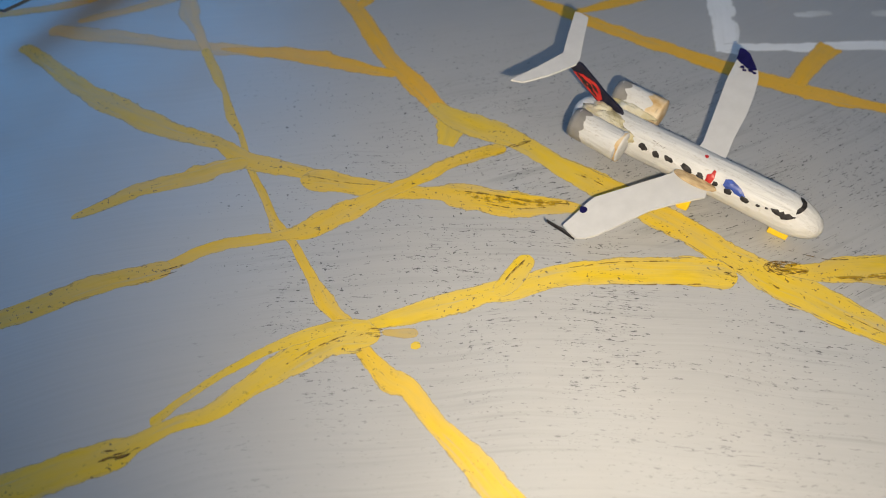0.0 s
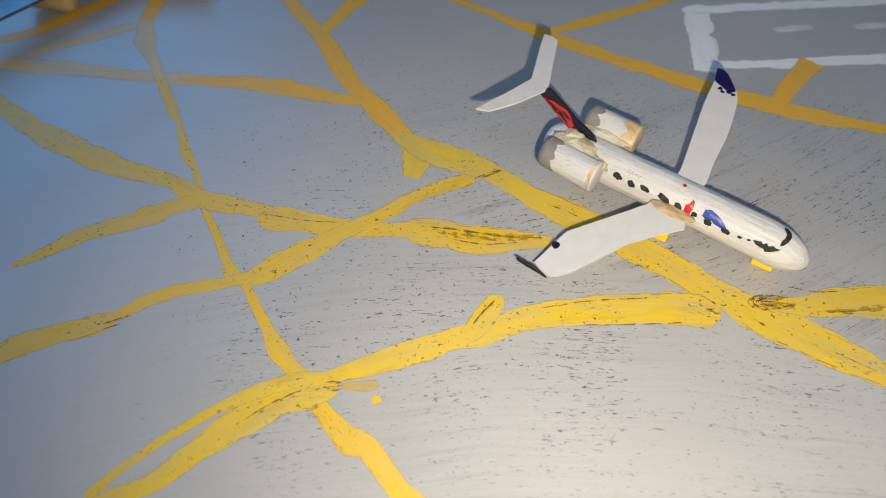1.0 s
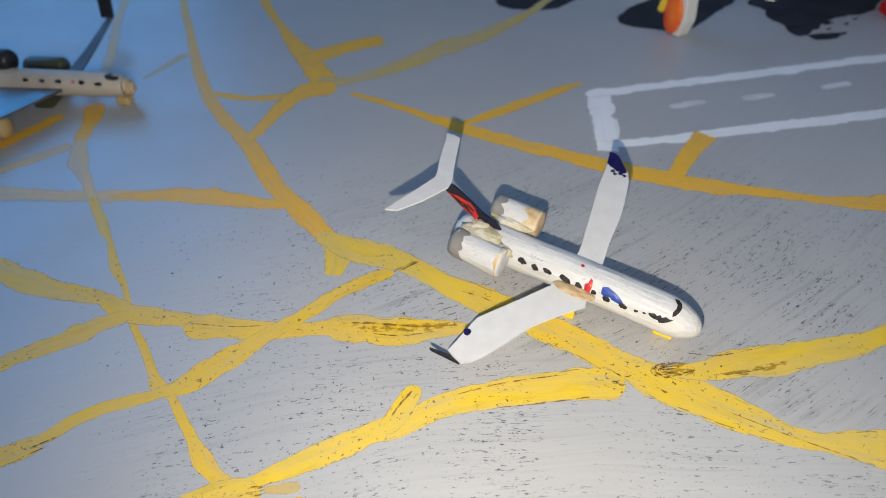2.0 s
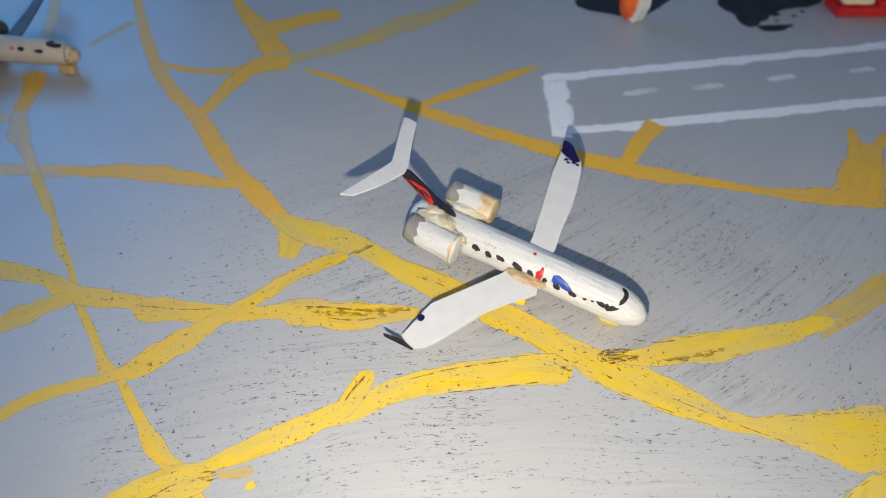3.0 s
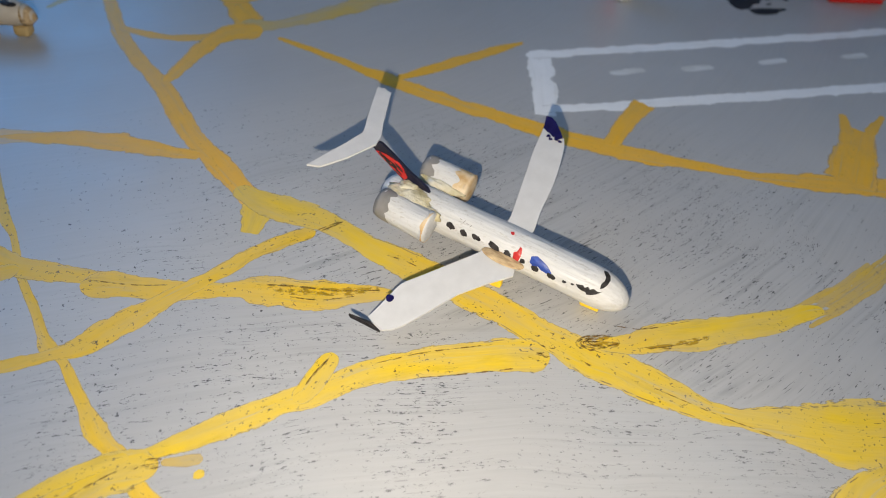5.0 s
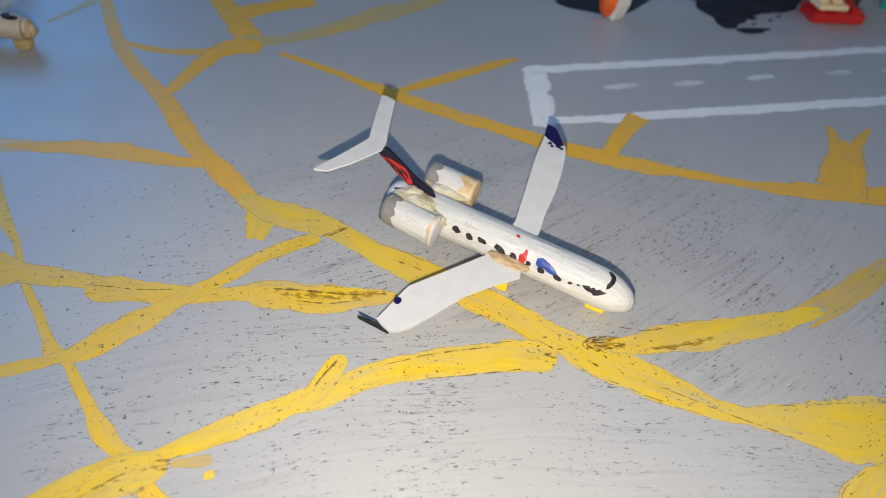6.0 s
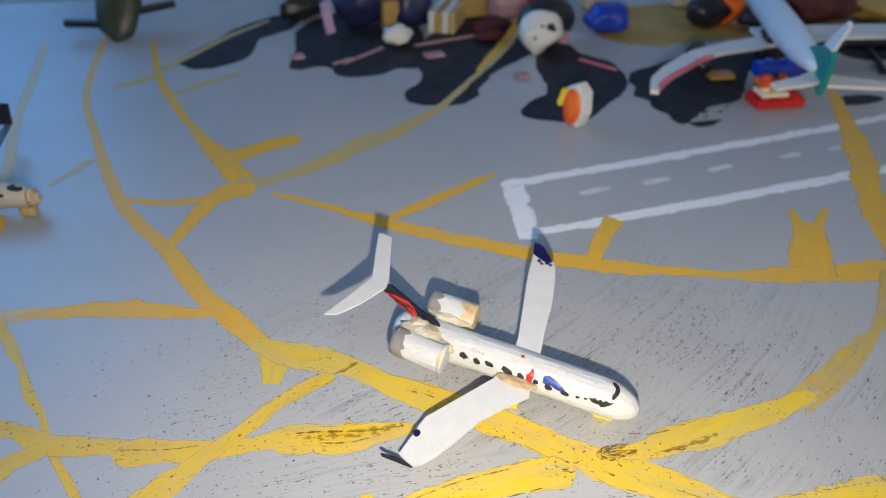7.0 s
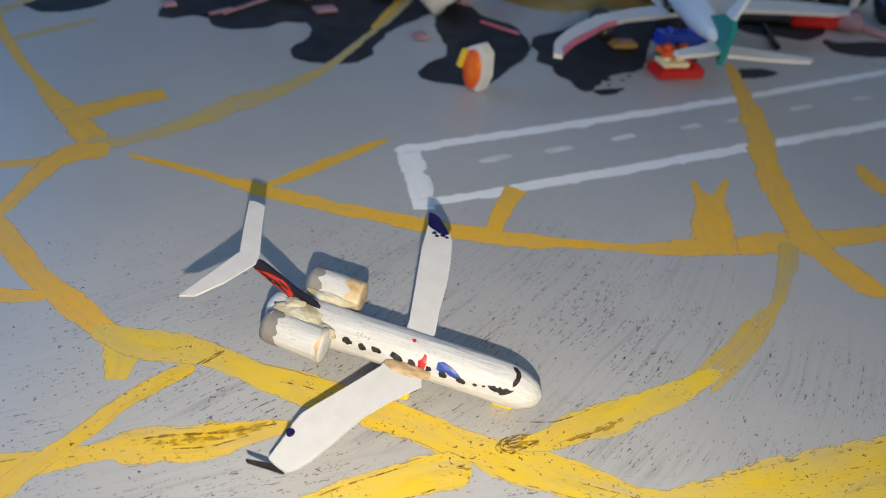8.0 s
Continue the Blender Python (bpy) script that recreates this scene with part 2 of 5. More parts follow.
FILM = stroke_paint("brown_paint_film", (0.42, 0.25, 0.015), (0.6, 0.41, 0.03), (0.07, 0.04, 0.01), 1.0, 0.4, 0.6, 0.64, True)
BROWN = stroke_paint("brown_scratch", (0.17, 0.09, 0.014), (0.34, 0.2, 0.02), (0.03, 0.02, 0.01), 1.0, 0.5, 0.85, 0.58, True)
GREY = board_paint()
WHITE = chipped_white()
PAPER = mottled("white_paper", (0.52, 0.518, 0.518), (0.57, 0.568, 0.568), 300.0, 0.6, bump=0.12)
BARE = mottled("bare_wood", (0.3, 0.19, 0.09), (0.62, 0.46, 0.26), 420.0, 0.6, stretch=(1, 3, 3), bump=0.7)
ENDGRAIN = mottled("worn_wood_end", (0.48, 0.3, 0.12), (0.72, 0.6, 0.42), 330.0, 0.6, bump=0.8)
GLUE = mottled("yellowed_glue", (0.5, 0.42, 0.2), (0.8, 0.77, 0.66), 210.0, 0.08, bump=1.0, dist=0.0014)
FINNAVY = mottled("dark_navy_card", (0.006, 0.006, 0.018), (0.012, 0.012, 0.035), 500.0, 0.5)
GLUE.node_tree.nodes["Principled BSDF"].inputs["Transmission Weight"].default_value = 0.2
INK = mottled("black_ink", (0.012, 0.011, 0.012), (0.05, 0.045, 0.045), 900.0, 0.45)
INK.node_tree.nodes["Principled BSDF"].inputs["Specular IOR Level"].default_value = 0.15
NAVY = mottled("navy_ink", (0.007, 0.006, 0.05), (0.014, 0.012, 0.085), 500.0, 0.7)
NAVY.node_tree.nodes["Principled BSDF"].inputs["Specular IOR Level"].default_value = 0.1
BLUE = mottled("blue_paint", (0.006, 0.026, 0.17), (0.02, 0.07, 0.38), 700.0, 0.4)
RED = mottled("red_paint", (0.4, 0.012, 0.014), (0.56, 0.035, 0.03), 600.0, 0.4)
EXHAUST = mottled("grey_paint", (0.2, 0.19, 0.18), (0.27, 0.26, 0.25), 300.0, 0.5)
GEAR = mottled("yellow_plastic", (0.9, 0.62, 0.02), (0.85, 0.55, 0.03), 200.0, 0.4)
SILVER = mottled("silver_foil", (0.16, 0.165, 0.17), (0.32, 0.325, 0.33), 60.0, 0.42, 1.0, bump=0.6, dist=0.001)
# darkened copy of the foil; the far wing's shaded side is in the colour
SILVER_SHADED = mottled("shaded_silver_foil", (0.1, 0.11, 0.12), (0.18, 0.19, 0.2), 80.0, 0.65, 0.4)
CREAM = mottled("cream_wood", (0.44, 0.38, 0.3), (0.56, 0.51, 0.43), 120.0, 0.55)
TAN = mottled("tan_wood", (0.42, 0.29, 0.12), (0.55, 0.4, 0.18), 70.0, 0.6)
BLACK = mottled("black_plastic", (0.012, 0.012, 0.014), (0.02, 0.02, 0.024), 80.0, 0.35)
DARKBLUE = mottled("dark_blue_plastic", (0.012, 0.016, 0.06), (0.02, 0.025, 0.09), 80.0, 0.4)
TOYRED = mottled("red_plastic", (0.52, 0.012, 0.01), (0.6, 0.016, 0.012), 60.0, 0.3, bump=0.03)
TOYBLUE = mottled("blue_plastic", (0.006, 0.035, 0.34), (0.01, 0.05, 0.42), 60.0, 0.3, bump=0.03)
TOYORANGE = mottled("orange_plastic", (0.72, 0.05, 0.008), (0.92, 0.22, 0.02), 170.0, 0.35, bump=0.1)
TOYYELLOW = mottled("yellow_toy_plastic", (0.85, 0.6, 0.04), (0.8, 0.55, 0.05), 60.0, 0.35, bump=0.03)
TOYCREAM = mottled("cream_plastic", (0.8, 0.68, 0.4), (0.85, 0.72, 0.45), 60.0, 0.35, bump=0.03)
TOYWHITE = mottled("white_plastic", (0.62, 0.61, 0.58), (0.72, 0.71, 0.68), 60.0, 0.4, bump=0.05)
ICE = mottled("pale_blue_plastic", (0.6, 0.68, 0.76), (0.7, 0.77, 0.84), 60.0, 0.3, bump=0.05)
TEAL = mottled("teal_plastic", (0.0, 0.2, 0.19), (0.01, 0.26, 0.24), 60.0, 0.35, bump=0.05)
PINK = mottled("pink_edge_paint", (0.6, 0.1, 0.18), (0.7, 0.25, 0.3), 150.0, 0.45)
ROSE = mottled("pale_pink_card", (0.36, 0.19, 0.22), (0.46, 0.28, 0.32), 150.0, 0.55)
LILAC = mottled("lilac_card", (0.4, 0.24, 0.42), (0.6, 0.45, 0.58), 110.0, 0.55)
MAROON = mottled("dark_red_cloth", (0.06, 0.008, 0.008), (0.11, 0.016, 0.014), 200.0, 0.7)
GREENISH = mottled("dark_green_plastic", (0.03, 0.04, 0.02), (0.07, 0.07, 0.04), 120.0, 0.4)
OCHRE = mottled("ochre_painted_card", (0.36, 0.23, 0.06), (0.48, 0.32, 0.1), 45.0, 0.55)
PLASTER = mottled("white_plaster", (0.7, 0.69, 0.67), (0.76, 0.75, 0.73), 6.0, 0.8, dist=0.002)
TABLEWOOD = mottled("table_wood", (0.36, 0.33, 0.28), (0.46, 0.42, 0.36), 14.0, 0.25, stretch=(1, 6, 1), bump=0.1)


# ---- building helpers ----
def part(name, bm, material, parent=None, label="", smooth=False, at=None):
    """Links a bmesh, given in units of K, as one mesh object under parent."""
    bmesh.ops.recalc_face_normals(bm, faces=bm.faces)
    me = bpy.data.meshes.new(name)
    for v in bm.verts:
        v.co *= K
    for f in bm.faces:
        f.smooth = smooth
    bm.to_mesh(me)
    bm.free()
    me.materials.append(material)
    ob = new(name, me)
    if parent is not None:
        ob.parent = parent
    if at is not None:
        ob.matrix_basis = at
    if label:
        tagged(ob, label)
    return ob


def place(x, y, z=0.0, turn=0.0, tip=0.0, lean=0.0):
    """A pose in units of K."""
    return pose(x * K, y * K, z * K, tip, lean, turn)


def thing(name, at, label, category, group="", kind=""):
    ob = new(name)
    ob.empty_display_size = 0.01
    ob.matrix_basis = at
    return tagged(ob, label, category, group, kind)


def box(bm, size, centre=(0, 0, 0), turn=0.0, bevel=0.0, tip=0.0):
    made = bmesh.ops.create_cube(bm, size=1.0)["verts"]
    m = Matrix.Translation(centre) @ Euler((radians(tip), 0, radians(turn))).to_matrix().to_4x4() @ Matrix.Diagonal((*size, 1))
    bmesh.ops.transform(bm, matrix=m, verts=made)
    if bevel:
        edges = {e for v in made for e in v.link_edges}
        bmesh.ops.bevel(bm, geom=list(edges), offset=bevel, segments=2, affect="EDGES", profile=0.6)
    return bm


def tube(bm, rings, sides=20, rough=0.0, seed=0.0):
    """A closed body of rings (centre, radius across, radius up, axis x): lofted along x."""
    loops = []
    for c, ry, rz in rings:
        ring = []
        for i in range(sides):
            a = 2 * math.pi * i / sides
            k = 1 + rough * noise.noise(Vector((c[0] * 14 + seed, math.cos(a) * 1.3, math.sin(a) * 1.3)))
            ring.append(bm.verts.new((c[0], c[1] + math.cos(a) * ry * k, c[2] + math.sin(a) * rz * k)))
        loops.append(ring)
    for a, b in zip(loops, loops[1:]):
        for i in range(sides):
            j = (i + 1) % sides
            bm.faces.new((a[i], a[j], b[j], b[i]))
    bm.faces.new(loops[0])
    bm.faces.new(loops[-1])
    return bm


def sheet(bm, outline, height, thick):
    """A cut sheet of paper or card: an outline in x and y, lifted by height(x, y), with its thickness."""
    top = [bm.verts.new((x, y, height(x, y) + thick / 2)) for x, y in outline]
    low = [bm.verts.new((x, y, height(x, y) - thick / 2)) for x, y in outline]
    faces = [bm.faces.new(top), bm.faces.new(low)]
    for i in range(len(top)):
        j = (i + 1) % len(top)
        bm.faces.new((top[i], top[j], low[j], low[i]))
    bmesh.ops.triangulate(bm, faces=faces)
    return bm


def prism(bm, outline, low, high):
    """An upright prism over an outline in x and y."""
    return sheet(bm, outline, lambda x, y: (low + high) / 2, high - low)


def curve_through(points, step):
    """Evenly spaced places on a smooth line through points of x, y and width."""
    p = [Vector(q) for q in points]
    p = [2 * p[0] - p[1], *p, 2 * p[-1] - p[-2]]
    out = []
    for a, b, c, d in zip(p, p[1:], p[2:], p[3:]):
        n = max(1, round((c.xy - b.xy).length / step))
        for i in range(n):
            t = i / n
            v = 0.5 * (2 * b + (c - a) * t + (2 * a - 5 * b + 4 * c - d) * t * t + (3 * b - a - 3 * c + d) * t ** 3)
            lin = b.z + (c.z - b.z) * t
            out.append(Vector((v.x, v.y, lin)))
    return [*out, p[-2]]


LAYER = [0]


def paint(name, material, points, parent=None, ragged=0.2, square=False, label="", step=0.0045, lift=0.0):
    """One brush stroke on the board: raised at its middle, thin and ragged at its edges."""
    LAYER[0] += 1
    k = LAYER[0]
    top = 0.00012 + 0.000005 * k + lift
    line = curve_through(points, step)
    bm = bmesh.new()
    uv = bm.loops.layers.uv.new("along")
    uv2 = bm.loops.layers.uv.new("across")
    spots, rows, s = {}, [], 0.0
    total = sum((b.xy - a.xy).length for a, b in zip(line, line[1:]))
    across = (-1.0, -0.93, -0.45, 0.0, 0.45, 0.93, 1.0)
    for i, q in enumerate(line):
        if i:
            s += (q.xy - line[i - 1].xy).length
        d = (line[min(i + 1, len(line) - 1)] - line[max(i - 1, 0)]).xy
        d = d.normalized() if d.length > 1e-6 else Vector((1, 0))
        n = Vector((-d.y, d.x))
        half = q.z / 2 * 1.1
        near = min(s, total - s) / max(half, 1e-4)
        if not square:
            half *= math.sqrt(max(0.03, 1 - (1 - min(1.0, near / 0.9)) ** 2))
        row = []
        for v in across:
            side = 40 * k + (9 if v > 0 else 0)
            j = noise.noise(Vector((s * 16, side, 0))) * 1.1 + noise.noise(Vector((s * 40, side, 3))) * 0.5 + noise.noise(Vector((s * 120, side, 7))) * 0.25
            if q.z < 0.1:
                j += 0.7 * (noise.noise(Vector((s * 7, side, 17))) > 0.1) - 0.5 * (noise.noise(Vector((s * 11, side, 23))) > 0.2)
            h = half * (1 + ragged * j * (1.0 if abs(v) > 0.6 else 0.3))
            e = q.xy + n * v * h
            if square and (i == 0 or i == len(line) - 1):
                e = e + d * (0.3 * half * noise.noise(Vector((v * 3, k, 5))))
            z = top
            w = bm.verts.new((e.x, e.y, z))
            spots[w] = ((s * K + 0.7 * k, v * q.z / 2 * K), (s, v))
            row.append(w)
        rows.append(row)
    for a, b in zip(rows, rows[1:]):
        for i in range(len(across) - 1):
            f = bm.faces.new((a[i], a[i + 1], b[i + 1], b[i]))
            for loop in f.loops:
                loop[uv].uv, loop[uv2].uv = spots[loop.vert]
    return part(name, bm, material, parent, label, smooth=True)


def patch(name, outline, parent):
    """A flat black painted patch: a smooth outline with a slightly ragged rim."""
    LAYER[0] += 1
    k = LAYER[0]
    p = [Vector(q) for q in outline]
    rim = []
    for i in range(len(p)):
        a, b, c, d = p[i - 1], p[i], p[(i + 1) % len(p)], p[(i + 2) % len(p)]
        n = max(2, round((c - b).length / 0.012))
        for j in range(n):
            t = j / n
            v = 0.5 * (2 * b + (c - a) * t + (2 * a - 5 * b + 4 * c - d) * t * t + (3 * b - a - 3 * c + d) * t ** 3)
            rim.append(v + 0.009 * noise.noise_vector(Vector((v.x * 22, v.y * 22, k))).xy + 0.006 * noise.noise_vector(Vector((v.x * 70, v.y * 70, k))).xy)
    bm = bmesh.new()
    face = bm.faces.new([bm.verts.new((v.x, v.y, 0.00012 + 0.000005 * k)) for v in rim])
    bmesh.ops.triangulate(bm, faces=[face])
    return part(name, bm, BLACKPAINT, parent)


# ---- the room round the board: assumed, out of view, white to bounce light ----
def room():
    half, low, high, thick = 1.25, -0.76, 1.65, 0.1
    at = ROOM

    def slab(name, size, centre, material, label, parent=None):
        bm = box(bmesh.new(), [v / K for v in size], [v / K for v in centre])
        ob = part(name, bm, material, parent)
        if parent is None:
            ob.matrix_basis = at
            tagged(ob, label, "room", kind="structure")
        return ob

    slab("floor", (2 * half + 0.4, 2 * half + 0.4, 0.1), (0, 0, low - 0.05), TABLEWOOD, "plain brown floor of the room")
    slab("ceiling", (2 * half + 0.4, 2 * half + 0.4, 0.1), (0, 0, high + 0.05), PLASTER, "assumed plaster ceiling, out of view")
    for name, sx in (("wall_left", -1), ("wall_right", 1)):
        slab(name, (thick, 2 * half, high - low), (sx * (half + thick / 2), 0, (low + high) / 2), PLASTER, "assumed white plaster wall, out of view")
    # the back opening is only there for the added fill lamp
    back = slab("wall_back", (2 * half, thick, 0.42 - low), (0, -half - thick / 2, (0.42 + low) / 2), PLASTER, "assumed plaster wall, out of view, open for an area lamp")
    slab("wall_piece", (2 * half, thick, high - 1.18), (0, -half - thick / 2, (1.18 + high) / 2), PLASTER, "", back)
    slab("wall_piece", (half - 0.28, thick, 0.76), (-(half + 0.28) / 2, -half - thick / 2, 0.8), PLASTER, "", back)
    slab("wall_piece", (half - 0.68, thick, 0.76), ((half + 0.68) / 2, -half - thick / 2, 0.8), PLASTER, "", back)
    # the window wall: four pieces round the opening
    wall = slab("wall_window", (2 * half, thick, 0.29 - low), (0, half + thick / 2, (0.29 + low) / 2), PLASTER, "assumed plaster wall, out of view, open for an area lamp")
    slab("wall_piece", (2 * half, thick, high - 1.15), (0, half + thick / 2, (1.15 + high) / 2), PLASTER, "", wall)
    for s in (-1, 1):
        slab("wall_piece", (half - 0.53, thick, 0.86), (s * (half + 0.53) / 2, half + thick / 2, 0.72), PLASTER, "", wall)
    win = new("window_1")
    win.matrix_basis = at
    tagged(win, "white window frame with two bars", "window", kind="structure")
    for size, centre in (((1.06, 0.04, 0.03), (0, 1.3, 0.305)), ((1.06, 0.04, 0.03), (0, 1.3, 1.135)), ((0.03, 0.04, 0.8), (-0.515, 1.3, 0.72)), ((0.03, 0.04, 0.8), (0.515, 1.3, 0.72)), ((0.03, 0.04, 0.8), (0, 1.3, 0.72))):
        slab("frame_bar", size, centre, TOYWHITE, "", win)


room()

# ---- the table and the painted board ----
table = thing("table", place(0, 0), "brown wooden table under the painted board", "table")
part("table_top", box(bmesh.new(), (10.4, 9.6, 0.25), (0.9, 0.9, -0.245), bevel=0.02), TABLEWOOD, table)
for lx in (-4.0, 5.8):
    for ly in (-3.6, 5.4):
        part("leg", box(bmesh.new(), (0.4, 0.4, 6.5), (lx, ly, -3.62)), TABLEWOOD, table)

bm = bmesh.new()
box(bm, (7.4, 5.3, 0.12), (1.1, 1.14, -0.06), bevel=0.008)
board = part("ground", bm, GREY)
tagged(board, "grey brush-painted board with yellow taxiway lines and a runway", "ground", kind="structure")


def painted_lines():
    b = board
    # dark parking patches first, then the runway, then the yellow lines
    patch("dark_patch", [(-0.342, 2.921), (-0.265, 3.031), (-0.186, 3.131), (-0.101, 3.259), (0.063, 3.397), (0.211, 3.432), (0.175, 3.248), (0.055, 3.151), (-0.002, 3.102), (-0.019, 2.979), (-0.057, 2.899), (-0.138, 2.838), (-0.226, 2.813), (-0.284, 2.829)], b)
    patch("dark_patch", [(0.176, 3.179), (0.157, 2.955), (0.116, 2.785), (0.144, 2.738), (0.251, 2.762), (0.291, 2.770), (0.294, 2.661), (0.365, 2.628), (0.472, 2.628), (0.559, 2.680), (0.664, 2.693), (0.750, 2.981), (0.719, 3.342), (0.524, 3.465), (0.305, 3.353)], b)
    patch("dark_patch", [(0.650, 2.627), (0.618, 2.524), (0.550, 2.456), (0.534, 2.395), (0.558, 2.337), (0.606, 2.317), (0.665, 2.301), (0.740, 2.305), (0.808, 2.354), (0.845, 2.423), (0.932, 2.545), (1.016, 2.621), (1.165, 2.727), (1.275, 2.847), (1.249, 3.130), (1.058, 3.253), (0.789, 3.046), (0.645, 2.829)], b)
    patch("dark_patch", [(1.164, 2.649), (1.136, 2.470), (1.102, 2.344), (1.009, 2.282), (0.940, 2.198), (0.961, 2.142), (1.035, 2.105), (1.095, 2.088), (1.162, 2.088), (1.250, 2.157), (1.325, 2.219), (1.405, 2.283), (1.472, 2.380), (1.503, 2.488), (1.491, 2.607), (1.417, 2.688), (1.389, 2.819), (1.289, 2.846)], b)
    patch("dark_patch", [(1.555, 2.483), (1.490, 2.406), (1.477, 2.327), (1.441, 2.254), (1.477, 2.200), (1.465, 2.129), (1.488, 2.079), (1.487, 2.012), (1.525, 1.993), (1.602, 2.041), (1.676, 2.101), (1.826, 2.131), (1.927, 2.222), (2.108, 2.428), (2.329, 2.500), (2.466, 2.642), (2.219, 2.689), (2.007, 2.652), (1.781, 2.569), (1.637, 2.510)], b)
    patch("dark_patch", [(2.655, 2.558), (2.897, 2.593), (3.102, 2.577), (3.144, 2.446), (2.911, 2.336), (2.784, 2.387), (2.642, 2.439)], b)
    patch("dark_patch", [(1.536, 1.992), (1.605, 2.004), (1.677, 1.999), (1.624, 1.966), (1.554, 1.959)], b)
    patch("dark_patch", [(2.219, 2.056), (2.310, 2.096), (2.420, 2.083), (2.459, 2.041), (2.359, 2.012), (2.246, 2.017)], b)
    patch("dark_patch", [(3.019, 2.338), (3.088, 2.299), (3.273, 2.300), (3.383, 2.262), (3.231, 2.128), (3.020, 2.164), (2.950, 2.232)], b)
    for x, y, w in ((1.52, 2.06, 0.018), (1.65, 2.07, 0.02), (1.71, 2.06, 0.012), (1.63, 2.03, 0.012), (1.5, 2.2, 0.016), (1.76, 2.09, 0.014)):
        paint("dark_fleck", BK, [(x - w, y - w * 0.3, w * 0.6), (x, y, w), (x + w, y + w * 0.5, w * 0.5)], b, 0.4)
    paint("ochre_patch", OCHRE, [(1.6, 3.05, 0.3), (1.75, 3.0, 0.5), (2.1, 3.02, 0.5), (2.6, 3.0, 0.5), (3.2, 2.95, 0.5)], b, 0.1)

    paint("runway_bar", W, [(0.752, 1.735, 0.069), (0.729, 1.615, 0.063), (0.709, 1.507, 0.066), (0.692, 1.43, 0.06)], b, 0.28, True)
    paint("runway_edge", W, [(0.72, 1.724, 0.04), (0.893, 1.737, 0.036), (1.425, 1.791, 0.04), (2.094, 1.865, 0.037), (2.941, 1.98, 0.038), (3.9, 2.09, 0.036)], b, 0.3, True)
    paint("runway_edge", W, [(0.696, 1.457, 0.029), (0.87, 1.464, 0.034), (1.073, 1.482, 0.043), (1.464, 1.511, 0.039), (1.826, 1.543, 0.041), (2.578, 1.601, 0.04), (3.6, 1.69, 0.04)], b, 0.3, True)
    for x0, y0, x1, y1, w in ((0.931, 1.623, 1.045, 1.638, 0.03), (1.158, 1.64, 1.263, 1.649, 0.031), (1.418, 1.67, 1.519, 1.684, 0.028), (1.715, 1.7, 1.809, 1.71, 0.029), (1.929, 1.717, 2.009, 1.726, 0.027), (2.263, 1.755, 2.391, 1.77, 0.029), (2.62, 1.79, 2.74, 1.8, 0.028), (2.95, 1.82, 3.07, 1.83, 0.028)):
        paint("runway_dash", FADED, [(x0, y0, w * 0.8), ((x0 + x1) / 2, (y0 + y1) / 2, w * 0.9), (x1, y1, w * 0.7)], b, 0.3)

    # far lines
    paint("line", YFAR, [(-0.66, 3.292, 0.026), (-0.652, 2.672, 0.026), (-0.562, 2.27, 0.028), (-0.465, 1.926, 0.039), (-0.377, 1.727, 0.041), (-0.289, 1.585, 0.046), (-0.235, 1.47, 0.05), (-0.184, 1.359, 0.046), (-0.124, 1.274, 0.055), (-0.046, 1.158, 0.05), (-0.02, 1.135, 0.05)], b, 0.1)
    paint("line", YFAR, [(-0.451, 3.163, 0.018), (-0.407, 2.813, 0.03), (-0.336, 2.536, 0.034), (-0.257, 2.313, 0.026), (-0.186, 2.135, 0.06), (-0.122, 1.991, 0.07), (-0.08, 1.878, 0.073)], b)
    paint("line", OLIVE, [(-0.345, 2.585, 0.03), (-0.208, 2.669, 0.036), (-0.082, 2.746, 0.022)], b)
    paint("line", OLIVE, [(-0.42, 2.8, 0.03), (-0.384, 2.846, 0.036), (-0.264, 2.996, 0.03), (-0.112, 3.188, 0.028), (0.059, 3.353, 0.024)], b)
    paint("line", OLIVE, [(-0.4, 2.77, 0.035), (-0.48, 2.73, 0.045), (-0.56, 2.68, 0.03)], b)
    paint("line", OLIVE, [(-0.115, 1.88, 0.09), (-0.01, 1.89, 0.045), (0.139, 1.955, 0.062), (0.304, 2.055, 0.088), (0.487, 2.164, 0.06), (0.646, 2.294, 0.036), (0.817, 2.495, 0.024), (1.062, 2.798, 0.036), (1.31, 3.187, 0.045)], b)
    paint("line", YFAR, [(0.89, 2.6, 0.026), (0.979, 2.726, 0.034), (1.097, 2.897, 0.03), (1.237, 3.101, 0.046), (1.324, 3.228, 0.05)], b)
    paint("line", YFAR, [(-0.158, 2.034, 0.08), (-0.038, 2.1, 0.07), (0.106, 2.151, 0.072)], b, 0.14, True)
    paint("line", YFAR, [(-0.442, 1.872, 0.025), (-0.322, 1.824, 0.032), (-0.21, 1.819, 0.034), (-0.131, 1.853, 0.055)], b)
    paint("line", YFAR, [(-0.285, 1.603, 0.035), (-0.219, 1.736, 0.048), (-0.147, 1.838, 0.073), (-0.049, 1.862, 0.075)], b)
    paint("line", YFAR, [(-0.005, 1.817, 0.015), (0.135, 1.722, 0.026), (0.226, 1.653, 0.031), (0.278, 1.617, 0.047), (0.354, 1.56, 0.047), (0.482, 1.478, 0.047), (0.609, 1.405, 0.052), (0.736, 1.332, 0.061), (0.867, 1.272, 0.061), (1.004, 1.222, 0.037), (1.128, 1.183, 0.026), (1.2, 1.16, 0.02)], b)
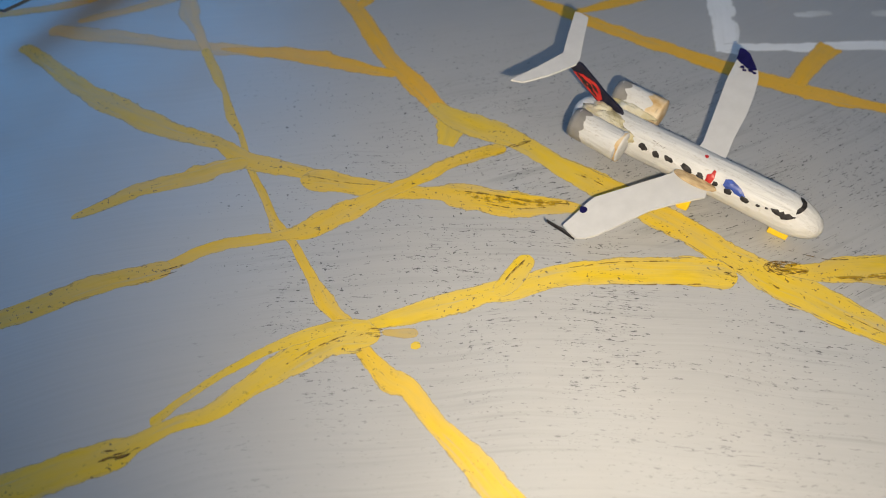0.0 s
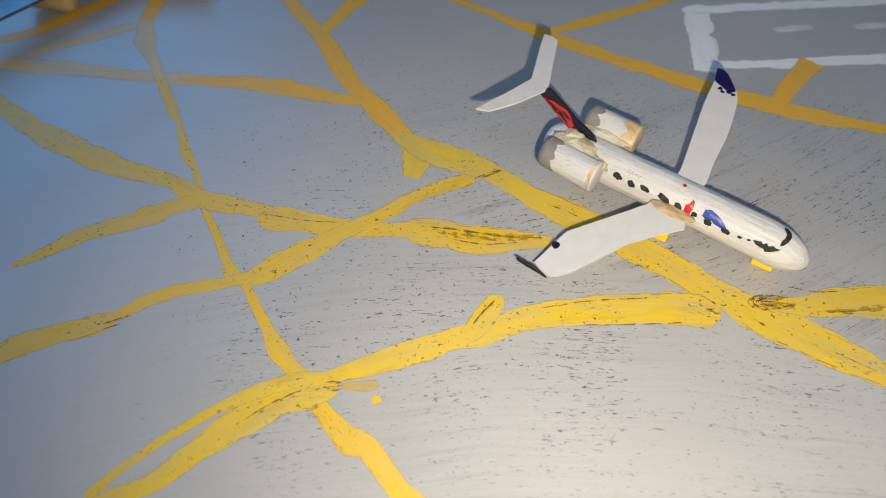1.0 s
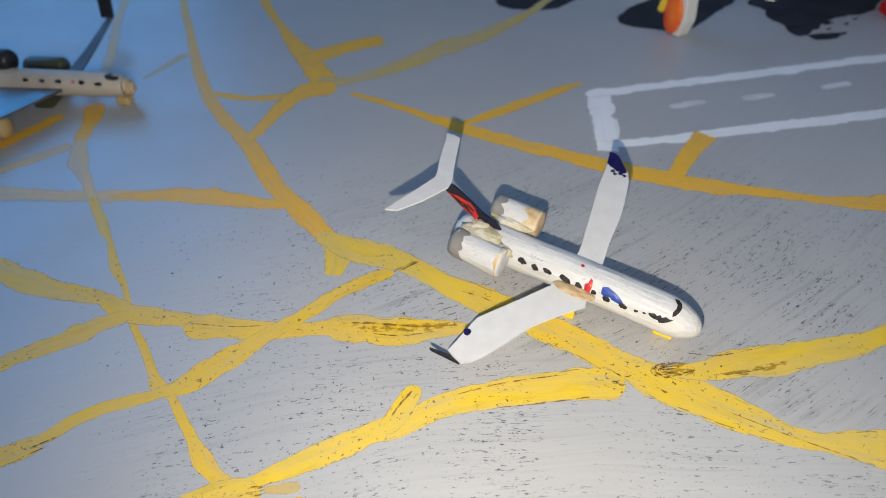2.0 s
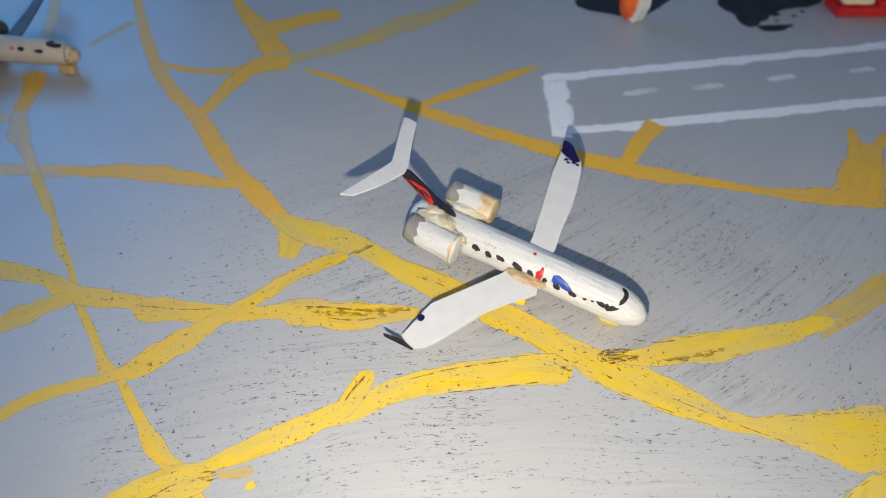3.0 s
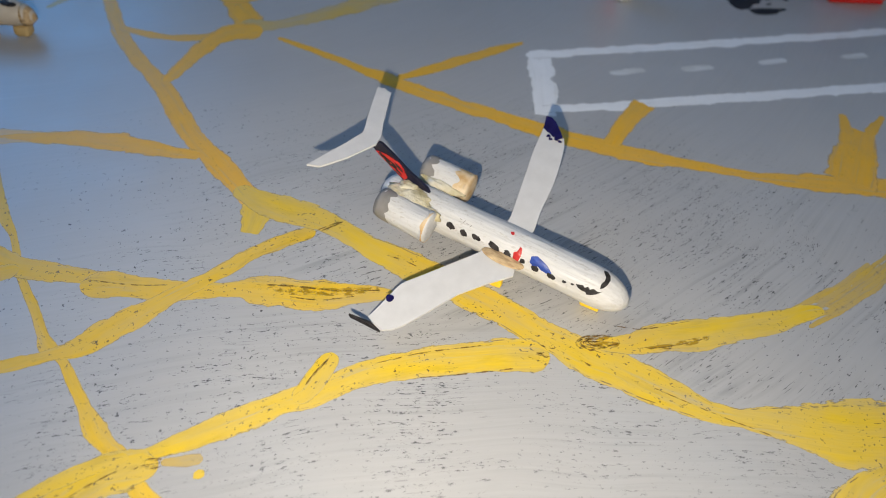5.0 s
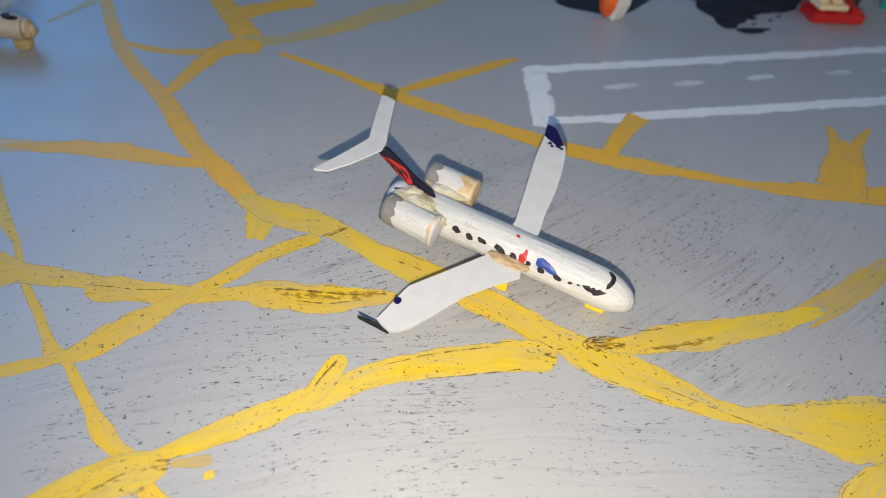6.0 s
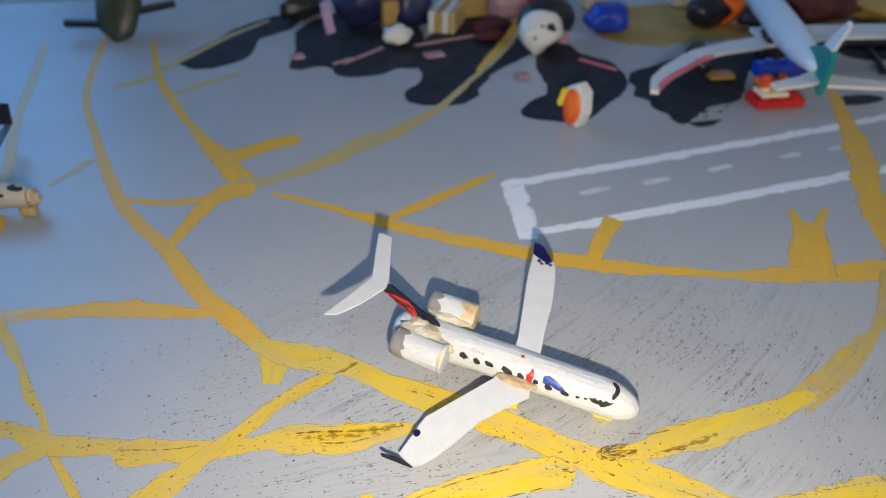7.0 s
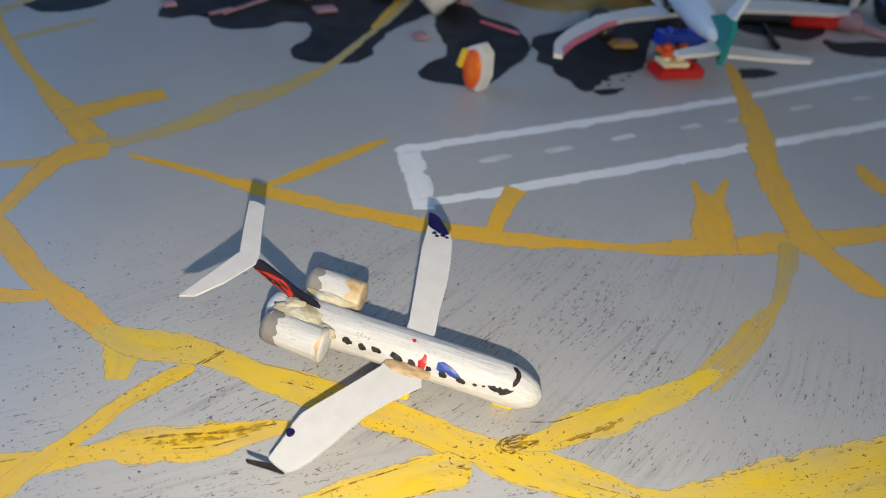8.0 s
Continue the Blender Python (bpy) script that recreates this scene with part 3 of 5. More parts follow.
    paint("line", YFAR, [(1.127, 1.173, 0.016), (1.299, 1.139, 0.063), (1.466, 1.113, 0.064), (1.646, 1.09, 0.086), (1.843, 1.074, 0.064), (1.983, 1.066, 0.06), (2.5, 1.03, 0.06)], b)
    paint("line", YFAR, [(0.32, 1.61, 0.023), (0.467, 1.674, 0.043), (0.614, 1.745, 0.033), (0.712, 1.788, 0.011)], b)
    paint("line", YFAR, [(0.84, 1.31, 0.044), (0.924, 1.413, 0.047), (0.983, 1.476, 0.059)], b, 0.12, True)
    paint("line", YFAR, [(1.408, 1.134, 0.121), (1.486, 1.238, 0.105), (1.558, 1.335, 0.08)], b, 0.12, True)
    paint("line", YFAR, [(1.515, 1.323, 0.04), (1.549, 1.412, 0.019)], b)
    paint("line", YFAR, [(1.574, 1.318, 0.031), (1.668, 1.397, 0.015)], b)
    paint("line", YFAR, [(2.291, 2.145, 0.045), (2.158, 1.908, 0.058), (2.06, 1.723, 0.092), (1.894, 1.483, 0.086), (1.808, 1.335, 0.087), (1.74, 1.201, 0.08), (1.699, 1.091, 0.101), (1.702, 1.0, 0.096), (1.711, 0.911, 0.098), (1.737, 0.851, 0.061)], b)
    paint("line", YFAR, [(2.216, 1.381, 0.029), (2.179, 1.284, 0.087), (2.194, 1.2, 0.1)], b)
    paint("line", PALE, [(-0.9, 3.2, 0.03), (-0.875, 2.88, 0.028), (-0.848, 2.45, 0.03), (-0.806, 2.15, 0.034), (-0.79, 1.95, 0.03)], b)
    paint("line", OLIVE, [(-0.66, 1.98, 0.015), (-0.628, 2.024, 0.022), (-0.588, 2.081, 0.028), (-0.55, 2.13, 0.024)], b)
    # lines beside the blue-lit corner
    paint("line", PALE, [(-1.08, 1.457, 0.045), (-0.932, 1.435, 0.054), (-0.785, 1.413, 0.044), (-0.656, 1.395, 0.045), (-0.502, 1.381, 0.04), (-0.4, 1.366, 0.01)], b)
    paint("line", YFAR, [(-0.62, 1.39, 0.008), (-0.502, 1.381, 0.044), (-0.361, 1.359, 0.06), (-0.262, 1.327, 0.042), (-0.165, 1.301, 0.029)], b)
    paint("line", PALE, [(-0.785, 1.637, 0.04), (-0.873, 1.577, 0.037), (-0.973, 1.521, 0.028), (-1.021, 1.494, 0.022)], b)
    paint("line", YFAR, [(-0.852, 1.796, 0.036), (-0.954, 1.688, 0.046), (-1.032, 1.606, 0.046), (-1.118, 1.557, 0.035), (-1.3, 1.5, 0.03)], b)
    paint("line", YFAR, [(-0.774, 1.852, 0.062), (-0.762, 1.729, 0.041), (-0.767, 1.637, 0.041)], b)
    paint("line", PALE, [(-0.767, 1.655, 0.035), (-0.74, 1.548, 0.051), (-0.694, 1.46, 0.025), (-0.649, 1.368, 0.023)], b)
    # the near lines
    paint("line", YLEFT, [(-0.66, 1.39, 0.02), (-0.649, 1.368, 0.023), (-0.6, 1.27, 0.026), (-0.572, 1.215, 0.013), (-0.539, 1.128, 0.023), (-0.502, 1.062, 0.013), (-0.464, 0.962, 0.015), (-0.421, 0.882, 0.017), (-0.39, 0.819, 0.017), (-0.373, 0.788, 0.028), (-0.341, 0.754, 0.015), (-0.312, 0.703, 0.019), (-0.284, 0.656, 0.021), (-0.261, 0.616, 0.037), (-0.241, 0.593, 0.025), (-0.221, 0.571, 0.024)], b, 0.08)
    paint("line", YLEFT, [(-0.23, 0.585, 0.024), (-0.211, 0.561, 0.029), (-0.185, 0.519, 0.025), (-0.152, 0.48, 0.034), (-0.127, 0.454, 0.047), (-0.1, 0.441, 0.038), (-0.071, 0.405, 0.034), (-0.044, 0.37, 0.034), (0.0, 0.325, 0.045), (0.06, 0.25, 0.053), (0.12, 0.17, 0.05)], b, 0.09)
    paint("line", YLEFT, [(-1.12, 1.38, 0.036), (-1.015, 1.299, 0.039), (-0.901, 1.207, 0.051), (-0.714, 1.098, 0.061), (-0.598, 1.049, 0.042), (-0.54, 1.029, 0.031), (-0.477, 0.986, 0.046), (-0.417, 0.968, 0.047), (-0.36, 0.952, 0.037), (-0.294, 0.937, 0.031)], b, 0.15)
    paint("line", YLEFT, [(-0.349, 0.927, 0.044), (-0.302, 0.925, 0.063), (-0.247, 0.917, 0.052), (-0.197, 0.903, 0.047), (-0.136, 0.897, 0.04), (-0.081, 0.896, 0.037), (-0.048, 0.896, 0.042), (-0.025, 0.894, 0.064), (0.03, 0.883, 0.07), (0.086, 0.87, 0.072), (0.131, 0.867, 0.063), (0.177, 0.868, 0.041), (0.223, 0.864, 0.034), (0.246, 0.863, 0.022)], b, 0.15)
    paint("line", YLEFT, [(-0.47, 0.978, 0.037), (-0.52, 0.957, 0.041), (-0.566, 0.933, 0.053), (-0.68, 0.882, 0.036), (-0.757, 0.824, 0.025), (-0.79, 0.801, 0.011)], b, 0.15)
    paint("line", YLEFT, [(0.095, 1.044, 0.033), (0.056, 1.03, 0.035), (0.014, 1.012, 0.038), (-0.033, 0.985, 0.033), (-0.078, 0.95, 0.034), (-0.119, 0.923, 0.03), (-0.183, 0.883, 0.036), (-0.236, 0.843, 0.048), (-0.284, 0.81, 0.056), (-0.323, 0.784, 0.047), (-0.365, 0.768, 0.026), (-0.421, 0.754, 0.026), (-0.466, 0.744, 0.027), (-0.508, 0.727, 0.031), (-0.551, 0.695, 0.026), (-0.6, 0.668, 0.02)], b, 0.15)
    paint("line", YLEFT, [(-1.0, 0.49, 0.04), (-0.828, 0.558, 0.041), (-0.728, 0.616, 0.048), (-0.687, 0.638, 0.047), (-0.644, 0.654, 0.039), (-0.6, 0.669, 0.044), (-0.558, 0.684, 0.035)], b, 0.08)
    paint("line", Y, [(-0.01, 1.16, 0.06), (-0.018, 1.135, 0.066), (-0.026, 1.098, 0.06), (-0.034, 1.06, 0.045), (-0.038, 1.045, 0.035)], b, 0.3, True)
    paint("line", Y, [(-0.075, 1.19, 0.045), (-0.046, 1.158, 0.049), (0.027, 1.115, 0.076), (0.082, 1.09, 0.067), (0.14, 1.053, 0.051), (0.2, 0.998, 0.051), (0.254, 0.957, 0.067), (0.304, 0.92, 0.072), (0.42, 0.832, 0.069), (0.472, 0.79, 0.064), (0.514, 0.748, 0.066), (0.555, 0.719, 0.063), (0.601, 0.68, 0.083), (0.646, 0.654, 0.082), (0.692, 0.617, 0.079), (0.737, 0.589, 0.062), (0.784, 0.556, 0.041), (0.839, 0.536, 0.038), (0.908, 0.518, 0.066), (0.967, 0.501, 0.097), (1.057, 0.482, 0.134), (1.4, 0.45, 0.14)], b, 0.06)
    paint("line", YS, [(1.15, 0.772, 0.012), (1.2, 0.786, 0.024), (1.264, 0.811, 0.035), (1.409, 0.897, 0.025), (1.533, 0.995, 0.04), (1.636, 1.091, 0.052)], b)
    for k in range(6):
        off, cut = 0.042 * (k / 5 - 0.5), 0.02 * (k * 7 % 5)
        paint("line", YS, [(1.06 + cut - off * 0.5, 0.737 + off + cut * 0.5, 0.008), (1.14 - off * 0.5, 0.768 + off, 0.012), (1.22 - off * 0.5, 0.803 + off, 0.01), (1.314 + cut - off * 0.6, 0.852 + off + cut * 0.5, 0.009)], b, 0.4)
    paint("line", Y, [(0.619, 0.711, 0.027), (0.691, 0.707, 0.046), (0.754, 0.717, 0.063), (0.818, 0.717, 0.071), (0.881, 0.722, 0.062), (0.947, 0.729, 0.054), (1.014, 0.738, 0.047), (1.087, 0.753, 0.035), (1.125, 0.756, 0.023)], b, 0.06)
    paint("line", Y, [(0.524, 0.693, 0.055), (0.489, 0.697, 0.071), (0.445, 0.702, 0.07), (0.401, 0.703, 0.066), (0.349, 0.702, 0.06), (0.297, 0.701, 0.062), (0.244, 0.694, 0.056), (0.191, 0.687, 0.048), (0.136, 0.67, 0.044), (0.085, 0.65, 0.048), (0.032, 0.637, 0.043), (-0.014, 0.619, 0.051), (-0.062, 0.603, 0.046), (-0.11, 0.586, 0.038), (-0.155, 0.57, 0.026), (-0.19, 0.555, 0.024), (-0.22, 0.545, 0.02)], b, 0.05)
    paint("line", Y, [(-0.153, 0.55, 0.029), (-0.168, 0.546, 0.052), (-0.196, 0.543, 0.067), (-0.235, 0.536, 0.064), (-0.283, 0.503, 0.06), (-0.37, 0.429, 0.037), (-0.421, 0.387, 0.03), (-0.475, 0.365, 0.025), (-0.52, 0.336, 0.031), (-0.549, 0.317, 0.052), (-0.611, 0.293, 0.055), (-0.697, 0.253, 0.058), (-0.8, 0.2, 0.06)], b, 0.08)
    paint("line", Y, [(-0.2, 0.563, 0.02), (-0.255, 0.55, 0.026), (-0.325, 0.519, 0.022), (-0.407, 0.465, 0.015), (-0.469, 0.41, 0.013), (-0.507, 0.366, 0.019)], b)
    paint("line", Y, [(0.124, 0.734, 0.03), (0.116, 0.715, 0.039), (0.101, 0.693, 0.04), (0.086, 0.671, 0.039), (0.07, 0.652, 0.036), (0.055, 0.64, 0.03)], b, 0.06)
    paint("line", YS, [(-0.15, 0.55, 0.012), (-0.132, 0.548, 0.014), (-0.111, 0.548, 0.019), (-0.085, 0.549, 0.016)], b, 0.3)
    paint("line", Y, [(-0.097, 0.518, 0.011), (-0.082, 0.53, 0.019)], b, 0.3)
    paint("line", Y, [(0.925, 0.33, 0.08), (0.965, 0.36, 0.08), (1.01, 0.39, 0.055), (1.084, 0.412, 0.03), (1.25, 0.43, 0.06)], b, 0.06)

    # rubbed brown marks where the brush was set down and lifted
    def swirl(x, y, rx, ry, turn, n, w, round_about=False):
        """Dark scratches where the brush turned: ovals, or short strokes side by side."""
        c, s = math.cos(turn), math.sin(turn)
        for i in range(n):
            k = 0.45 + 0.55 * i / max(1, n - 1)
            a0 = random.uniform(0, 2.0)
            pts = []
            mid, off, span = random.uniform(-0.5, 0.5) * rx, random.uniform(-1, 1) * ry, rx * random.uniform(0.4, 0.9)
            for j in range(6):
                if round_about:
                    a = a0 + j * random.uniform(0.5, 0.8)
                    u, v = math.cos(a) * rx * k, math.sin(a) * ry * k
                else:
                    u, v = mid + span * (j / 2.5 - 1), off + 0.1 * ry * math.sin(a0 + j)
                pts.append((x + u * c - v * s, y + u * s + v * c, w * random.uniform(0.6, 1.2)))
            paint("scratch", BROWN, pts, b, 0.3, step=0.004)

    paint("smear", FILM, [(0.588, 0.718, 0.02), (0.605, 0.719, 0.032), (0.63, 0.717, 0.034), (0.655, 0.714, 0.028), (0.668, 0.711, 0.014)], b, 0.2)
    swirl(0.626, 0.717, 0.044, 0.018, 0.05, 6, 0.0028, True)
    swirl(0.628, 0.716, 0.036, 0.014, 0.0, 3, 0.0028)
    paint("smear", FILM, [(0.70, 0.692, 0.008), (0.76, 0.695, 0.013), (0.83, 0.705, 0.012), (0.86, 0.712, 0.006)], b, 0.3)
    paint("smear", FILM, [(0.0, 0.892, 0.014), (0.06, 0.884, 0.022), (0.14, 0.875, 0.02), (0.22, 0.872, 0.012)], b, 0.3)
    swirl(0.51, 0.7, 0.03, 0.02, -0.3, 5, 0.003)
    swirl(0.135, 1.06, 0.03, 0.008, 0.5, 5, 0.003)
    swirl(-0.16, 0.553, 0.03, 0.014, 0.2, 6, 0.003)
    swirl(-0.545, 0.318, 0.03, 0.018, 0.4, 6, 0.0034)
    swirl(-0.565, 0.672, 0.03, 0.007, 0.45, 4, 0.0026)
    for pts in (
        [(0.42, 0.728, 0.0021), (0.3, 0.721, 0.0028), (0.2, 0.705, 0.0021)],
        [(0.45, 0.672, 0.0028), (0.34, 0.668, 0.0021), (0.27, 0.668, 0.0021)],
        [(0.117, 0.722, 0.0035), (0.095, 0.697, 0.0042), (0.075, 0.67, 0.0028)],
        [(-0.02, 0.905, 0.0035), (0.05, 0.896, 0.0049), (0.14, 0.878, 0.0035), (0.22, 0.873, 0.0028)],
        [(0.03, 0.872, 0.0028), (0.1, 0.858, 0.0035), (0.17, 0.862, 0.0028)],
        [(-0.34, 0.939, 0.0021), (-0.25, 0.92, 0.0028), (-0.18, 0.915, 0.0021)],
        [(-0.2, 0.548, 0.0028), (-0.26, 0.517, 0.0021), (-0.31, 0.48, 0.0021)],
        [(0.72, 0.694, 0.0021), (0.78, 0.697, 0.0028), (0.85, 0.708, 0.0021)],
        [(0.63, 0.765, 0.0014), (0.72, 0.74, 0.0021), (0.83, 0.751, 0.0014)],
        [(0.7, 0.61, 0.0014), (0.8, 0.545, 0.0021), (0.88, 0.498, 0.0021)],
        [(0.58, 0.68, 0.0035), (0.59, 0.67, 0.0049), (0.6, 0.665, 0.0028)],
        [(0.3, 0.93, 0.0021), (0.27, 0.95, 0.0035), (0.24, 0.965, 0.0021)],
    ):
        paint("scratch", BROWN, pts, b, 0.4, step=0.004)


# ---- the model aeroplane ----
AT = place(0.468, 0.925, 0.0, -38.2)


def hull(x):
    """Centre height and radius of the fuselage at x: a level dowel with rounded ends."""
    z = 0.0705 - x * 0.004
    r = 0.0405
    if x > 0.185:
        t = min(1.0, (x - 0.185) / 0.087)
        r *= math.sqrt(max(0.0, 1 - t ** 2.3))
        z -= 0.008 * t
    if x < -0.235:
        t = min(1.0, (-0.235 - x) / 0.048)
        r *= math.sqrt(max(0.0, 1 - t ** 3.0))
    return z, r


def on_hull(x, a, lift=0.0011):
    """A place on the fuselage's skin; a is the angle up from its near side."""
    z, r = hull(x)
    return Vector((x, -math.cos(a) * (r + lift), z + math.sin(a) * (r + lift)))


def decal(name, parent, material, x, a, outline, label="", spin=0.0):
    """A painted mark that follows the skin: outline in x and along the skin, in units of K."""
    bm = bmesh.new()
    cs, sn = math.cos(spin), math.sin(spin)
    pts = [(u * cs - v * sn, u * sn + v * cs) for u, v in outline]
    rim = [bm.verts.new(on_hull(x + u, a + v / 0.0405)) for u, v in pts]
    mid = [bm.verts.new(on_hull(x + u * 0.5, a + v * 0.5 / 0.0405, 0.0016)) for u, v in pts]
    core = bm.verts.new(on_hull(x, a, 0.0017))
    low = [bm.verts.new(on_hull(x + u, a + v / 0.0405, -0.002)) for u, v in pts]
    n = len(rim)
    for i in range(n):
        j = (i + 1) % n
        bm.faces.new((rim[i], rim[j], mid[j], mid[i]))
        bm.faces.new((mid[i], mid[j], core))
        bm.faces.new((rim[i], low[i], low[j], rim[j]))
    return part(name, bm, material, parent, label)


def blot(rx, ry, seed, n=14, rough=0.3):
    out = []
    for i in range(n):
        a = 2 * math.pi * i / n
        k = 1 + rough * noise.noise(Vector((math.cos(a) * 1.7 + seed, math.sin(a) * 1.7, seed * 0.7))) * 2
        out.append((rx * k * math.cos(a), ry * k * math.sin(a)))
    return out


def aeroplane():
    plane = thing("model_aeroplane", AT, "white-painted wooden model jet with paper wings on the board", "model aeroplane")
    xs = [-0.283, -0.2815, -0.278, -0.272, -0.262, -0.25, -0.235] + [-0.22 + 0.0154 * i for i in range(25)] + [0.17, 0.19, 0.205, 0.22, 0.232, 0.243, 0.252, 0.26, 0.2655, 0.2695, 0.2715, 0.272]
    rings = []
    for x in xs:
        z, r = hull(x)
        rings.append(((x, 0, z), max(r, 0.002), max(r, 0.002)))
    part("fuselage", tube(bmesh.new(), rings, 32, 0.03), WHITE, plane, "white-painted dowel with brush marks", smooth=True)

    def wing_height(x, y):
        return 0.085 + 0.2 * y

    near = [(-0.02, -0.036), (-0.023, -0.057), (-0.07, -0.124), (-0.108, -0.177), (-0.117, -0.19), (-0.121, -0.208), (-0.126, -0.243), (-0.132, -0.278), (-0.114, -0.286), (-0.095, -0.289), (-0.08, -0.279), (-0.065, -0.26), (-0.042, -0.217), (-0.012, -0.156), (0.024, -0.11), (0.06, -0.071), (0.05, -0.038)]
    far = [(-0.009, 0.03), (-0.009, 0.049), (-0.027, 0.131), (-0.049, 0.228), (-0.058, 0.293), (-0.067, 0.326), (-0.056, 0.327), (-0.043, 0.321), (-0.018, 0.296), (-0.004, 0.284), (0.007, 0.262), (0.021, 0.21), (0.031, 0.159), (0.038, 0.09), (0.047, 0.043), (0.046, 0.03)]
    w1 = part("wing", sheet(bmesh.new(), near, wing_height, 0.004), PAPER, plane, "white paper wing")
    w2 = part("wing", sheet(bmesh.new(), far, wing_height, 0.004), PAPER, plane, "white paper wing with a navy tip")
    # folded-up tips
    bm = bmesh.new()
    quad = [(-0.097, -0.2905, 0.0265), (-0.124, -0.2835, 0.0282), (-0.156, -0.3045, 0.0525), (-0.151, -0.3065, 0.0505)]
    a = [bm.verts.new(q) for q in quad]
    c = [bm.verts.new((x + 0.001, y - 0.004, z)) for x, y, z in quad]
    bm.faces.new(a), bm.faces.new(c)
    for i in range(4):
        bm.faces.new((a[i], a[(i + 1) % 4], c[(i + 1) % 4], c[i]))
    part("winglet", bm, INK, w1, "black upturned paper tip")
    tip = [(-0.068, 0.327), (-0.056, 0.328), (-0.042, 0.322), (-0.017, 0.296), (-0.008, 0.285), (-0.013, 0.28), (-0.022, 0.282), (-0.029, 0.279), (-0.037, 0.284), (-0.047, 0.287), (-0.059, 0.294)]
    part("painted_tip", sheet(bmesh.new(), tip, lambda x, y: wing_height(x, y) + 0.0015, 0.004), NAVY, w2, "navy painted tip")
    for i, (x, y, r) in enumerate(((-0.009, 0.273, 0.004), (-0.03, 0.27, 0.004), (-0.038, 0.276, 0.005), (-0.018, 0.276, 0.005))):
        part("ink_spot", sheet(bmesh.new(), [(x + u, y + v) for u, v in blot(r, r * 0.7, i + 3.1)], lambda p, q: wing_height(p, q) + 0.0035, 0.0015), NAVY, w2)
    part("ink_spot", sheet(bmesh.new(), [(-0.118 + u, -0.228 + v) for u, v in blot(0.0075, 0.0075, 8.2, rough=0.1)], lambda p, q: wing_height(p, q) + 0.0035, 0.0015), NAVY, w1, "navy ink dot")
    # bare wooden pad that carries the wings
    bm = bmesh.new()
    bmesh.ops.create_icosphere(bm, subdivisions=3, radius=1.0)
    bmesh.ops.transform(bm, matrix=Matrix.Translation((0.024, -0.047, 0.0785)) @ Matrix.Diagonal((0.046, 0.016, 0.005, 1)), verts=bm.verts)
    part("wing_pad", bm, BARE, plane, "bare wooden pad under the wing root", smooth=True)
    part("wing_spar", box(bmesh.new(), (0.06, 0.06, 0.02), (0.016, 0.0, 0.06), bevel=0.004), BARE, plane)

    # tail: swept fin with a paper tailplane on top
    def fin_outline():
        return [(-0.165, 0.1), (-0.18, 0.122), (-0.2, 0.132), (-0.222, 0.142), (-0.254, 0.163), (-0.29, 0.184), (-0.334, 0.184), (-0.298, 0.155), (-0.268, 0.135), (-0.234, 0.114), (-0.228, 0.1)]

    def upright(outline, y, thick):
        bm = bmesh.new()
        a = [bm.verts.new((x, y - thick / 2, z)) for x, z in outline]
        c = [bm.verts.new((x, y + thick / 2, z)) for x, z in outline]
        f = [bm.faces.new(a), bm.faces.new(c)]
        for i in range(len(a)):
            j = (i + 1) % len(a)
            bm.faces.new((a[i], a[j], c[j], c[i]))
        bmesh.ops.triangulate(bm, faces=f)
        return bm

    fin = part("tail_fin", upright(fin_outline(), 0.0, 0.006), FINNAVY, plane, "swept card fin in navy and red")
    part("red_panel", upright([(-0.304, 0.161), (-0.28, 0.163), (-0.248, 0.156), (-0.236, 0.145), (-0.226, 0.126), (-0.232, 0.118), (-0.262, 0.134), (-0.287, 0.15)], -0.0035, 0.002), RED, fin, "red painted panel")
    for i, (x, z) in enumerate(((-0.256, 0.14), (-0.272, 0.146), (-0.248, 0.133), (-0.286, 0.156), (-0.262, 0.148), (-0.244, 0.142), (-0.25, 0.148), (-0.275, 0.152))):
        part("ink_streak", upright([(x + u * 1.0, z + v + u * -0.6) for u, v in blot(0.008, 0.0022, i * 2.3)], -0.0052, 0.0012), INK, fin)

    def stab_height(x, y):
        return 0.186 + 0.1 * y

    left = [(-0.3, 0.0), (-0.297, -0.013), (-0.324, -0.074), (-0.354, -0.121), (-0.379, -0.131), (-0.352, -0.048), (-0.341, -0.007), (-0.338, 0.0)]
    right = [(-0.338, 0.0), (-0.369, 0.073), (-0.394, 0.135), (-0.378, 0.138), (-0.358, 0.133), (-0.331, 0.072), (-0.3, 0.007), (-0.299, 0.0)]
    part("tailplane", sheet(bmesh.new(), left, stab_height, 0.004), PAPER, plane, "white paper tailplane half")
    part("tailplane", sheet(bmesh.new(), right, stab_height, 0.004), PAPER, plane, "white paper tailplane half")

    # engines: dowel stubs, rear painted grey, front end bare
    def engine(x0, x1, y0, y1, z, rear, r, front):
        n = 14
        rings = []
        for i in range(n + 1):
            t = i / n
            edge = min(t, 1 - t) * (x1 - x0)
            k = 1 - 0.12 * max(0.0, 1 - edge / 0.008) ** 2
            rings.append(((x0 + (x1 - x0) * t, y0 + (y1 - y0) * t, z), r * k, r * k))
        eng = part("engine", tube(bmesh.new(), rings, 28, 0.06, y0 * 50), WHITE, plane, "white-painted dowel engine", smooth=True)
        # grey coat on the rear, with a ragged front edge
        bm = bmesh.new()
        loops = []
        for k in range(4):
            ring = []
            for i in range(40):
                a = 2 * math.pi * i / 40
                ragged = 0.012 * noise.noise(Vector((math.cos(a) * 3 + z * 60, math.sin(a) * 3, 1.0))) + 0.005 * noise.noise(Vector((a * 9, z, 0)))
                x = x0 - 0.0012 + (rear + ragged) * k / 3
                q = 1.03 if k else 0.93
